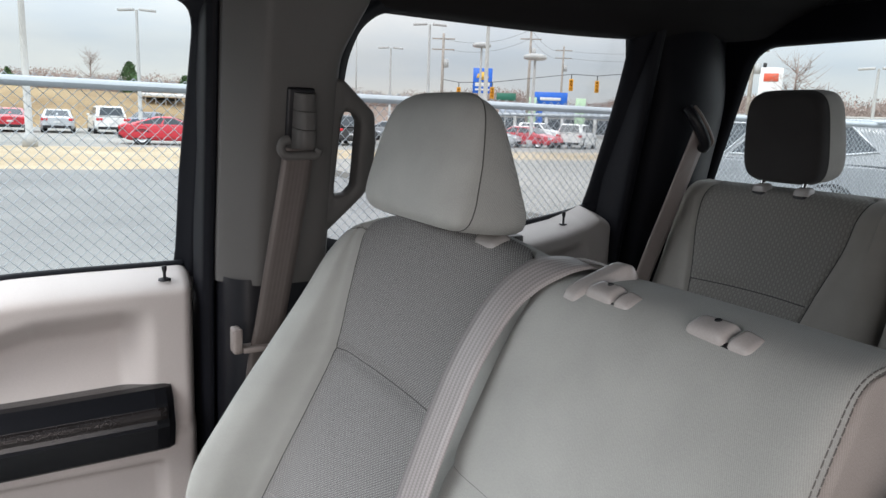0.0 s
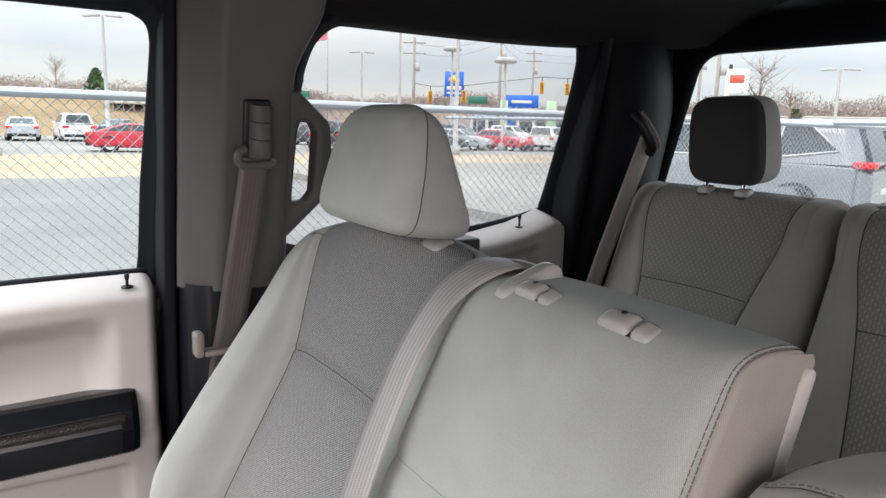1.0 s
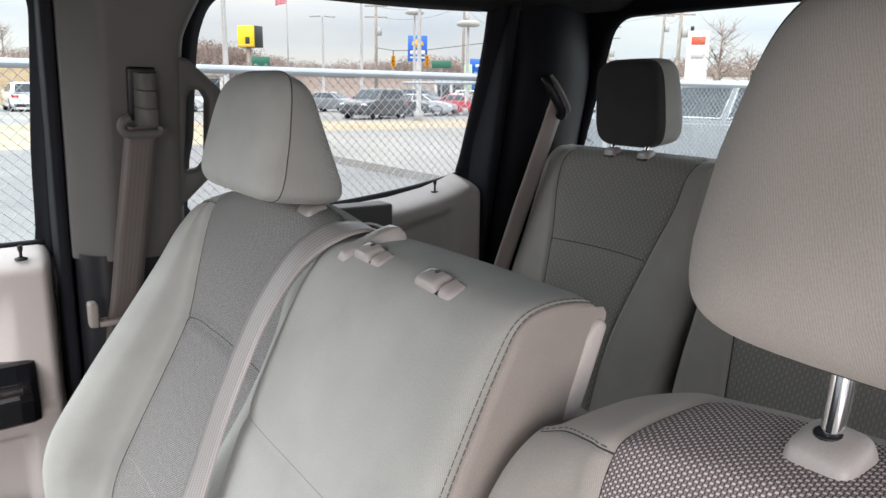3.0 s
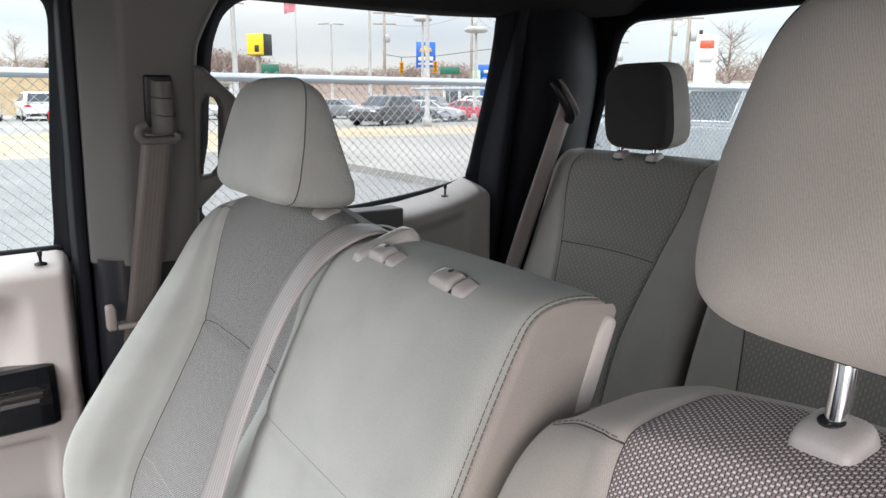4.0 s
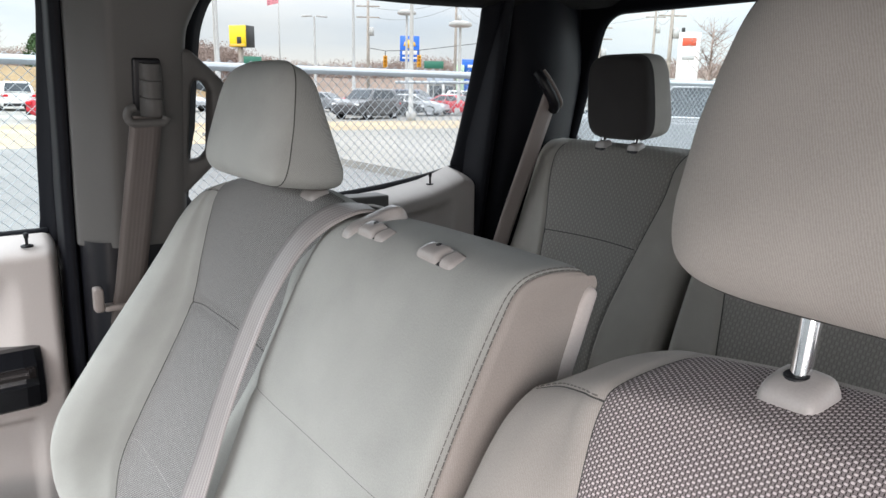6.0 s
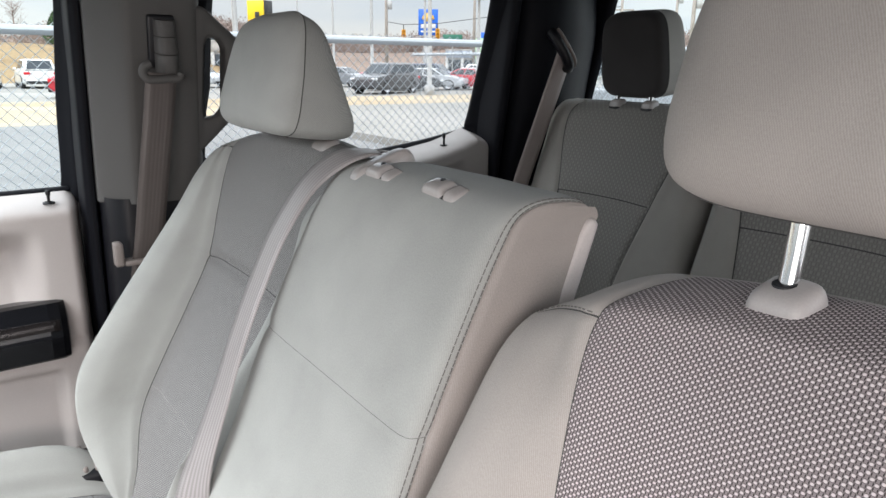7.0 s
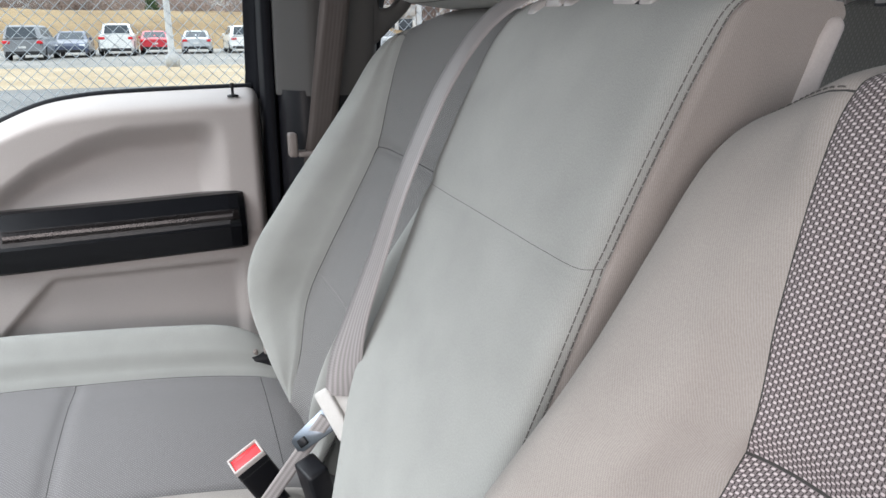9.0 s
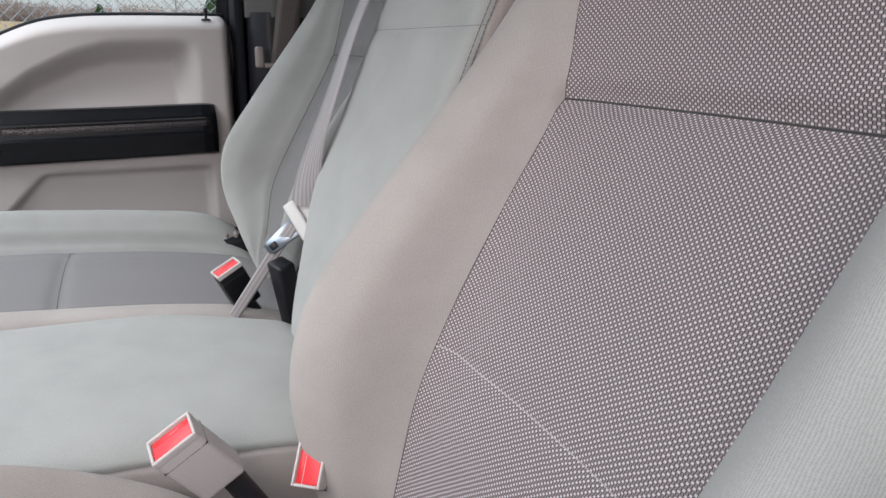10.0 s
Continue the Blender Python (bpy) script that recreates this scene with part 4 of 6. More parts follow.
pillar("pillar_b_lower", [0.75, 1.0, 1.25, 1.40, 1.446], lambda z: [(-0.82, 0.284), (-0.77, 0.286), (-0.735, 0.292), (-0.712, 0.31), (-0.708, 0.335), (-0.708, 0.40), (-0.712, 0.45), (-0.73, 0.47), (-0.77, 0.475), (-0.82, 0.478)],
       PLASTIC_BLACK, "black plastic lower centre pillar trim")
pillar("pillar_b_seal", [0.75, 1.1, 1.43, 1.60, 1.75, 1.85, 1.92], lambda z: [(max(trim_x(z), -0.72) - 0.14, 0.262), (max(trim_x(z), -0.72) - 0.085, 0.263), (max(trim_x(z), -0.72) - 0.074, 0.268), (max(trim_x(z), -0.72) - 0.070, 0.275), (max(trim_x(z), -0.72) - 0.078, 0.282), (max(trim_x(z), -0.72) - 0.14, 0.284)],
       RUBBER, "black rubber door seal on the centre pillar")
# steel behind the trim
pillar("pillar_b_outer", [1.40, 1.60, 1.80, 1.95], lambda z: [(glass_x(z) - 0.02, 0.262), (glass_x(z) + 0.005, 0.268), (glass_x(z) + 0.010, 0.38), (glass_x(z) + 0.005, 0.492), (glass_x(z) - 0.02, 0.498)],
       RUBBER, "black steel of the centre pillar behind its trim")
# C pillar
def c_x(z):
    return trim_x(z) - 0.03 - 0.05 * float(smooth01(z, 1.78, 1.94))


pillar("pillar_c", [0.98, 1.25, 1.45, 1.60, 1.75, 1.87, 1.95], lambda z: [(c_x(z) - 0.14, 1.165), (c_x(z) - 0.08, 1.168), (c_x(z) - 0.045, 1.18), (c_x(z) - 0.028, 1.21), (c_x(z) - 0.018, 1.255), (c_x(z) - 0.026, 1.305), (c_x(z) - 0.052, 1.36), (c_x(z) - 0.090, 1.42), (c_x(z) - 0.125, 1.47), (c_x(z) - 0.15, 1.50)],
       RUBBER, "black plastic rear pillar trim")
pillar("pillar_c_seal", [0.98, 1.25, 1.45, 1.60, 1.75, 1.86, 1.92], lambda z: [(trim_x(z) - 0.16, 1.136), (trim_x(z) - 0.10, 1.137), (trim_x(z) - 0.085, 1.143), (trim_x(z) - 0.083, 1.152), (trim_x(z) - 0.092, 1.162), (trim_x(z) - 0.16, 1.166)],
       RUBBER, "black rubber door seal on the rear pillar")

# headliner with side rails
hl = []
for y in (-0.37, -0.2, 0.0, 0.5, 1.0, 1.40, 1.52):
    sag = 0.0
    lift = 0.0 if y < 1.2 else 0.035 * (y - 1.2) / 0.32
    zc = 1.945 + sag + lift
    hl.append([(-0.80, y, 1.872 + lift), (-0.742, y, 1.872 + lift), (-0.715, y, 1.882 + lift), (-0.66, y, zc - 0.035), (-0.55, y, zc - 0.008), (-0.25, y, zc), (0.25, y, zc), (0.55, y, zc - 0.008), (0.66, y, zc - 0.035), (0.715, y, 1.882 + lift), (0.742, y, 1.872 + lift), (0.80, y, 1.872 + lift)])
tagged(part("ceiling", grid_mesh("ceiling", fine_grid(hl, 6, 6)), HEADLINER), "dark charcoal cloth headliner", "ceiling", kind="structure")
# outer roof skin keeps the sky out
bm = bmesh.new()
box(bm, (-0.83, -0.39, 1.962), (0.83, 1.62, 1.985), 0.01)
tagged(part("roof", bm, PLASTIC_BLACK), "painted steel roof of the cab", "roof", kind="structure")

# back wall and rear window


def rounded(points, r, n=8):
    """A polygon with its corners rounded."""
    out = []
    k = len(points)
    for i in range(k):
        a, b, c = (Vector(points[(i + d) % k]) for d in (-1, 0, 1))
        p, q = b + (a - b).normalized() * r, b + (c - b).normalized() * r
        out += [tuple((1 - t) ** 2 * p + 2 * t * (1 - t) * b + t * t * q) for t in np.linspace(0, 1, n)]
    return out


BACK_WIN = rounded([(-0.868, 1.498), (-0.762, 1.890), (0.762, 1.890), (0.868, 1.498)], 0.055)
c0 = np.array([0.0, 1.69])
rows = []
for y, grow in ((1.512, -0.004), (1.500, -0.002), (1.494, 0.008), (1.496, 0.05)):
    rows.append([(x + np.sign(x - c0[0]) * grow * min(1, abs(x) / 0.7), y, z + (grow if z > 1.7 else -grow)) for x, z in BACK_WIN])
rows.append([(np.clip(x * 1.3, -0.98, 0.98), 1.50, 1.99 if z > 1.7 else 1.45) for x, z in BACK_WIN])
g = np.array(rows)
g = np.concatenate([g, g[:, :1]], axis=1)
bm = bmesh.new()
add_grid(bm, g)
tagged(part("window_1", bm, RUBBER), "black surround of the rear cab window", "window frame", kind="structure")
bm = bmesh.new()
a = [bm.verts.new((x, 1.512, z)) for x, z in BACK_WIN]
b = [bm.verts.new((x, 1.516, z)) for x, z in BACK_WIN]
bm.faces.new(a), bm.faces.new(b[::-1])
gp = part("pane", bm, GLASS, bpy.data.objects["window_1"], smooth=False)
gp.visible_shadow = False
bm = bmesh.new()
box(bm, (-0.93, 1.47, 0.70), (0.93, 1.52, 1.455), 0.008)
tagged(part("wall_rear", bm, HEADLINER), "dark carpeted rear wall of the cab", "wall", kind="structure")
# unseen windshield between the headliner and the dashboard wall, tinted to dim the sky
bm = bmesh.new()
box(bm, (-0.80, -0.49, -0.003), (0.80, 0.49, 0.003), 0.0, 1, pose(0, -0.73, 1.650, 38.2, 0, 0))
ws = tagged(part("window_2", bm, GLASS_FRONT, smooth=False), "unseen raked windshield, tinted to dim the sky", "windshield", kind="structure")
ws.visible_shadow = False
# floor, front and driver side
bm = bmesh.new()
box(bm, (-0.93, -1.25, 0.66), (0.93, 1.52, 0.72), 0.01)
tagged(part("floor", bm, CARPET), "black carpeted cab floor", "floor", kind="structure")
bm = bmesh.new()
box(bm, (-0.93, -1.30, 0.72), (0.93, -1.10, 1.34), 0.03, 3)
tagged(part("wall_front", bm, PLASTIC_BLACK), "dark dashboard wall under the windshield", "wall", kind="structure")
# Unseen wall added up to sill height to block low light from this side.
bm = bmesh.new()
box(bm, (0.83, -1.2, 0.72), (0.93, 1.5, 1.43), 0.02, 3)
box(bm, (0.80, 0.40, 1.43), (0.90, 0.50, 1.97), 0.02, 3)
box(bm, (0.80, 1.15, 1.43), (0.93, 1.5, 1.97), 0.02, 3)
tagged(part("wall_driver_side", bm, PLASTIC_LIGHT), "unseen pale driver-side wall that blocks low light, open above the sill", "wall", kind="structure")
bm = bmesh.new()
box(bm, (-0.965, -1.2, 0.60), (-0.925, 1.52, 1.36), 0.01)
box(bm, (-0.935, 0.256, 1.20), (-0.865, 0.505, 1.455), 0.004)
tagged(part("wall_passenger_side", bm, PLASTIC_BLACK), "outer skin of the passenger side doors", "wall", kind="structure")

# grab handle on the B pillar
handle = thing("grab_handle", "dark grey angular grab handle moulded beside the centre pillar", "grab handle")
OUTER = rounded([(0.400, 1.748), (0.449, 1.752), (0.506, 1.703), (0.512, 1.658), (0.512, 1.604), (0.500, 1.575), (0.444, 1.519), (0.400, 1.490)], 0.008, 4)
INNER = rounded([(0.451, 1.690), (0.456, 1.706), (0.474, 1.705), (0.484, 1.690), (0.483, 1.590), (0.470, 1.575), (0.448, 1.573), (0.447, 1.590)], 0.005, 4)
rows = []
for f, lift in ((0.0, -0.030), (0.0, -0.004), (0.12, 0.0), (0.86, 0.0), (1.0, -0.005), (1.0, -0.030), (0.0, -0.030)):
    rows.append([(trim_x(b[1] * (1 - f) + c[1] * f) - 0.012 + lift, b[0] * (1 - f) + c[0] * f, b[1] * (1 - f) + c[1] * f) for b, c in zip(INNER, OUTER)])
g = np.array(rows)
bm = bmesh.new()
add_grid(bm, np.concatenate([g, g[:, :1]], axis=1))
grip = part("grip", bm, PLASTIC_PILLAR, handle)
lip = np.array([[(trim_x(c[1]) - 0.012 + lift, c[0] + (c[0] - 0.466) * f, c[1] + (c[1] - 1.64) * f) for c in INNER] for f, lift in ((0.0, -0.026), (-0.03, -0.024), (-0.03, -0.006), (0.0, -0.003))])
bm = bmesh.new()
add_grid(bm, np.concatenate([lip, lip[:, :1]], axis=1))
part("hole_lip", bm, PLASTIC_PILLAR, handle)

# passenger belt on the B pillar
pb = thing("passenger_seat_belt", "grey seat belt hanging from a height adjuster", "seat belt", "seat belts")
bm = bmesh.new()
box(bm, (-0.0215, -0.010, -0.040), (0.0200, 0.0015, 0.040), 0.005, 3, pose(trim_x(1.695) + 0.002, 0.380, 1.695, -9.4, 0, -90))
part("adjuster_track", bm, PLASTIC_BLACK, pb, "black recessed slide track")
ADJ = pose(trim_x(1.687) + 0.004, 0.387, 1.687, 0, 9.4, 0)


def adjuster_cover(z0, z1, grow=0.0):
    """A stretch of the belt height adjuster's bulging cover, which thins towards its top."""
    rows = []
    for z in np.linspace(z0, z1, 8):
        f = (z + 0.042) / 0.088
        deep = 0.030 - 0.017 * f ** 1.4 - 0.004 * max(0.0, 1 - f / 0.12)
        half = 0.0180 - 0.0022 * f - 0.0012 * max(0.0, 1 - f / 0.1)
        rows.append([tuple(ADJ @ Vector((deep * (1 - abs(u) ** 3.2) ** 0.7 + grow, half * u - 0.002 * f, z))) for u in np.linspace(-1, 1, 19)])
    b2 = bmesh.new()
    add_grid(b2, np.array(rows))
    for row in (rows[0], rows[-1]):
        b2.faces.new([b2.verts.new(p) for p in row])
    return b2


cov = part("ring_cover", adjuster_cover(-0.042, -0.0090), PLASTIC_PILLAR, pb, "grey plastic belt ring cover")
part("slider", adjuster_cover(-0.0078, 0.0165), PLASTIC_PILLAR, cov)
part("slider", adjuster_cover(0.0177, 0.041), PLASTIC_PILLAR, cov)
bm = bmesh.new()
ring = spline([(trim_x(1.65) + 0.036, y, z) for y, z in ((0.356, 1.662), (0.347, 1.658), (0.344, 1.648), (0.350, 1.640), (0.362, 1.639), (0.380, 1.640), (0.396, 1.641), (0.400, 1.648))], 5)
tube(bm, ring, 0.0065, 8, [(1, 0, 0)] * len(ring))
part("belt_ring", bm, PLASTIC_PILLAR, pb)
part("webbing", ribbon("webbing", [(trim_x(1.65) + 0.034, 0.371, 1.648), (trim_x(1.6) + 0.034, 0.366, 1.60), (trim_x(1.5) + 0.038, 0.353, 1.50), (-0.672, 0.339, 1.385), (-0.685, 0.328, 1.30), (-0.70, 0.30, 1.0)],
                       [(1, 0.06, 0.1), (1, 0.06, 0.1), (1, 0.08, 0.1), (1, 0.08, 0.1), (1, 0.05, 0), (1, 0, 0)], 0.046), BELT_SHADED, pb, "grey webbing with its shade put into a dark taupe colour")
bm = bmesh.new()
box(bm, (-0.694, 0.284, 1.343), (-0.668, 0.298, 1.382), 0.005, 3)
box(bm, (-0.694, 0.298, 1.343), (-0.668, 0.34, 1.352), 0.003, 2)
part("belt_guide", bm, PLASTIC_TAUPE, pb, "taupe plastic belt guide")

# rear belt on the C pillar
rb = thing("rear_seat_belt", "grey rear seat belt on the rear pillar", "seat belt", "seat belts")
bm = bmesh.new()
ring = spline([(-0.684, 1.226, 1.744), (-0.670, 1.230, 1.728), (-0.659, 1.244, 1.700), (-0.657, 1.258, 1.676), (-0.668, 1.265, 1.664)], 5)
tube(bm, [(x - 0.006, y - 0.010, z - 0.006) for x, y, z in ring], 0.012, 10, [(1, 0, 0)] * len(ring))
br = part("belt_ring", bm, PLASTIC_BLACK, rb, "black plastic belt guide ring")
bm = bmesh.new()
tube(bm, [(x + 0.002, y + 0.002, z) for x, y, z in ring], 0.0035, 8, [(1, 0, 0)] * len(ring))
part("ring_lip", bm, PLASTIC_TAUPE, br)
part("webbing", ribbon("webbing", [(-0.674, 1.249, 1.700), (-0.686, 1.232, 1.63), (-0.702, 1.202, 1.52), (-0.717, 1.167, 1.40), (-0.732, 1.127, 1.25), (-0.742, 1.107, 1.1)], [(1, 0.05, 0.15)] * 6, 0.046), BELT_REAR, rb)

# centre belt: from the seat-top outlet over the cushion edge to the latch plate
cb = thing("centre_seat_belt", "grey seat belt draped down the centre seat", "seat belt", "seat belts")
bm = bmesh.new()
pad(bm, -0.014, 0.012, 0.036, lambda u, v: 0.008 + 0.006 * v / 0.036, pose(-0.089, 0.450, 1.567, 11, 0, -4), 4.0, 4.0, -0.022)
prism(bm, rounded([(-0.040, -0.010), (0.040, -0.010), (0.040, 0.012), (-0.040, 0.012)], 0.006, 4), 0.014, pose(-0.127, 0.474, 1.554, 4, 0, -6), 0.003, 2)
part("belt_outlet", bm, PLASTIC_BEZEL, cb, "grey moulded belt outlet on the seat top")
bm = bmesh.new()
tube(bm, spline([(-0.162, 0.464, 1.566), (-0.161, 0.478, 1.571), (-0.152, 0.484, 1.573), (-0.127, 0.485, 1.573), (-0.102, 0.484, 1.572), (-0.090, 0.482, 1.570)], 5), 0.0014, 6)
part("outlet_rim", bm, PLASTIC_SEAT, cb)
part("webbing", ribbon("webbing", [(-0.128, 0.484, 1.564), (-0.132, 0.468, 1.5745), (-0.136, 0.442, 1.574), (-0.146, 0.418, 1.562), (-0.153, 0.393, 1.538), (-0.152, 0.361, 1.494), (-0.148, 0.335, 1.446), (-0.143, 0.311, 1.396), (-0.141, 0.288, 1.336), (-0.143, 0.266, 1.275), (-0.149, 0.255, 1.225), (-0.151, 0.254, 1.185)],
                       [(0, 0.1, 1), (0, -0.1, 1), (0.0, -0.5, 1), (0.0, -1, 1.0), (-0.03, -1, 0.7), (-0.04, -1, 0.5), (-0.04, -1, 0.45), (-0.04, -1, 0.4), (0.0, -1, 0.4), (0.15, -1, 0.4), (0.5, -0.8, 0.4), (0.83, -0.4, 0.4)], 0.047), BELT, cb)
part("lower_webbing", ribbon("lower_webbing", [(-0.158, 0.232, 1.160), (-0.170, 0.205, 1.117), (-0.183, 0.178, 1.072), (-0.197, 0.150, 1.025)], [(0.8, -0.6, 0.12), (0.9, -0.40, 0.1), (0.9, -0.45, 0.1), (0.8, -0.6, 0.1)], 0.015), BELT, cb)


def axes(o, zdir, xdir):
    z = Vector(zdir).normalized()
    x = (Vector(xdir) - z * Vector(xdir).dot(z)).normalized()
    y = z.cross(x)
    m = Matrix((x, y, z)).transposed().to_4x4()
    m.translation = o
    return m


latch_m = axes((-0.155, 0.246, 1.168), (0.27, 0.79, 0.54), (0.465, 0.318, -0.70))
bm = bmesh.new()
box(bm, (-0.028, -0.009, -0.014), (0.028, 0.006, 0.003), 0.004, 3, latch_m)
box(bm, (-0.027, -0.001, -0.010), (0.028, 0.011, 0.030), 0.004, 3, latch_m)
lp = part("latch_plate", bm, PLASTIC_LATCH, cb, "pale plastic belt latch plate")
bm = bmesh.new()
prism(bm, [(-0.012, 0.0), (0.014, 0.0), (0.013, -0.046), (0.009, -0.052), (-0.003, -0.052), (-0.006, -0.046)], 0.0022, latch_m @ pose(0.000, 0.003, -0.012, 90, -5, 0), 0.0006, 1)
tg = part("tongue", bm, STEEL, lp, "bright steel tongue")
bm = bmesh.new()
box(bm, (0.000, -0.0014, -0.046), (0.009, 0.0036, -0.036), 0.0008, 1, latch_m @ pose(0, 0, -0.012, 0, -5, 0))
part("tongue_slot", bm, PLASTIC_BLACK, tg)


def buckle(name, label, m, body_mat, stalk):
    """A belt buckle: a rounded body with a red release face, on a stalk."""
    bk = thing(name, label, "belt buckle", "belt buckles")
    b2 = bmesh.new()
    box(b2, (-0.019, -0.013, -0.062), (0.019, 0.013, 0.0), 0.0045, 3, m)
    body = part("body", b2, body_mat, bk)
    b2 = bmesh.new()
    for lo, hi in (((-0.0190, -0.0130), (0.0190, -0.0105)), ((-0.0190, 0.0105), (0.0190, 0.0130)), ((-0.0190, -0.0105), (-0.0165, 0.0105)), ((0.0165, -0.0105), (0.0190, 0.0105))):
        box(b2, (lo[0], lo[1], -0.004), (hi[0], hi[1], 0.0030), 0.0011, 2, m)
    part("rim", b2, PLASTIC_LIGHT, body)
    b2 = bmesh.new()
    box(b2, (-0.0192, -0.0132, -0.0125), (0.0192, 0.0132, -0.0118), 0.0003, 1, m)
    part("joint", b2, SEAM_DARK, body)
    b2 = bmesh.new()
    box(b2, (-0.0163, -0.0103, -0.004), (0.0163, 0.0040, 0.0015), 0.0012, 2, m)
    part("release_button", b2, RED, body, "red plastic release button")
    b2 = bmesh.new()
    box(b2, (-0.0163, 0.0045, -0.004), (0.0163, 0.0102, 0.0005), 0.0008, 1, m)
    part("slot", b2, RED, body)
    b2 = bmesh.new()
    tube(b2, stalk, 0.010, 8, [(1, 0, 0)] * len(stalk))
    part("stalk", b2, PLASTIC_BLACK, bk)
    return bk


buckle("black_buckle", "black belt buckle with red button beside passenger cushion", axes((-0.222, 0.152, 1.092), (0.17, -0.40, 0.85), (-0.2, 0.87, 0.42)), PLASTIC_BLACK, [(-0.232, 0.176, 1.042), (-0.225, 0.20, 1.0), (-0.22, 0.22, 0.94)])
buckle("grey_buckle", "pale grey belt buckle with red button on centre cushion", axes((0.233, 0.056, 1.104), (0.25, -0.55, 0.80), (0.05, 0.79, 0.60)), PLASTIC_LIGHT, [(0.217, 0.093, 1.06), (0.225, 0.13, 1.0), (0.235, 0.18, 0.95)])
buckle("far_buckle", "pale belt buckle with red button tucked between the seats", axes((0.219, 0.160, 1.049), (0.60, -0.55, 0.58), (-0.3, 0.2, 0.9)), PLASTIC_LIGHT, [(0.175, 0.18, 1.0), (0.17, 0.20, 0.97), (0.17, 0.21, 0.93)])
bm = bmesh.new()
box(bm, (-0.016, -0.012, -0.10), (0.016, 0.012, 0.055), 0.004, 2, pose(-0.158, 0.222, 1.062, 14, 6, 20))
tagged(part("buckle_holder", bm, PLASTIC_BLACK), "black plastic buckle holder between the cushions", "belt holder")

# black ribbed hinge cover between the passenger cushion and the door
bm = bmesh.new()
box(bm, (-0.695, 0.165, 0.93), (-0.600, 0.275, 1.035), 0.010, 2)
hc = part("hinge_cover", bm, PLASTIC_BLACK, p_seat, "black ribbed plastic hinge cover")
for k in range(5):
    bm = bmesh.new()
    box(bm, (-0.690, 0.176 + 0.018 * k, 1.030), (-0.605, 0.184 + 0.018 * k, 1.042), 0.002, 1)
    part("rib", bm, PLASTIC_TAUPE, hc)

# ---- outside: ground, fences ----


def patchy(name, a, b, scale, rough=0.9, bump=0.3, fine=40.0):
    """Ground cover: two colours in patches with fine speckle."""
    m = Mat(name, a, rough, 0.0, 0.2)
    v = m.co()
    f = m.math("ADD", m.math("MULTIPLY", m.noise(v, scale, 5.0, 0.6), 0.7), m.math("MULTIPLY", m.noise(v, fine, 3.0), 0.3))
    m.color(m.ramp(f, [(0.36, a), (0.64, b)]))
    m.bump(m.noise(v, fine, 3.0), bump, 0.02)
    return m.m


ASPHALT = patchy("worn_asphalt", (0.165, 0.165, 0.165), (0.24, 0.237, 0.23), 0.3, 0.9, 0.2)
GRAVEL = patchy("tan_gravel", (0.31, 0.24, 0.15), (0.47, 0.39, 0.28), 0.22, 0.95, 0.3, 12.0)
LOT = patchy("pale_lot", (0.21, 0.205, 0.19), (0.33, 0.315, 0.29), 0.15)
DRY_GRASS = patchy("dry_grass", (0.18, 0.12, 0.065), (0.33, 0.245, 0.14), 0.12, 1.0, 0.6, 3.0)
GALVANISED = grained("galvanised_steel", (0.40, 0.43, 0.455), 0.5, 120, 0.06, 0.1, 0.5, 4.0, 0.15)
POLE_PAINT = grained("pale_pole_paint", (0.42, 0.42, 0.41), 0.6, 40, 0.08, 0.1)
WOOD_POLE = grained("weathered_wood", (0.33, 0.295, 0.26), 0.9, 30, 0.2, 0.3)
CONCRETE = grained("pale_concrete", (0.50, 0.48, 0.45), 0.9, 8, 0.1, 0.2, 0.3, 0.5)
TWIG = grained("bare_twigs", (0.31, 0.245, 0.215), 0.95, 5, 0.25, 0.0, 0.1, 0.08)
CONIFER = grained("conifer_green", (0.075, 0.125, 0.058), 0.95, 5, 0.3, 0.0, 0.1, 0.4)
SIGN_BLUE = grained("blue_sign_face", (0.02, 0.13, 0.55), 0.4, 20, 0.05, 0.0)
SIGN_WHITE = grained("white_sign_face", (0.66, 0.65, 0.63), 0.45, 20, 0.04, 0.0)
SIGN_YELLOW = grained("yellow_sign_face", (0.85, 0.62, 0.02), 0.45, 20, 0.05, 0.0)
SIGN_BLACK = grained("black_sign_box", (0.03, 0.03, 0.03), 0.5, 20, 0.1, 0.0)
SIGN_GOLD = grained("gold_sign_shape", (0.75, 0.45, 0.08), 0.4, 20, 0.05, 0.0)
SIGN_RED = grained("red_sign_shape", (0.62, 0.10, 0.05), 0.45, 20, 0.05, 0.0)
SIGN_GREEN = grained("green_road_sign", (0.03, 0.15, 0.10), 0.5, 20, 0.05, 0.0)
SIGNAL = grained("signal_yellow", (0.70, 0.36, 0.03), 0.5, 20, 0.06, 0.0)
DARK_GLASS = grained("dark_window_glass", (0.045, 0.055, 0.065), 0.16, 20, 0.05, 0.0, 0.3)
TYRE = grained("tyre_rubber", (0.025, 0.025, 0.027), 0.85, 60, 0.1, 0.2)
RIM = grained("alloy_rim", (0.55, 0.56, 0.58), 0.3, 60, 0.05, 0.0, 0.5, 3.0, 0.7)
LAMP_RED = grained("tail_lamp_red", (0.60, 0.02, 0.03), 0.2, 40, 0.05, 0.0)
LAMP_CLEAR = grained("headlamp_clear", (0.75, 0.77, 0.80), 0.12, 40, 0.03, 0.0)

bm = bmesh.new()
bmesh.ops.create_grid(bm, x_segments=1, y_segments=1, size=1500)
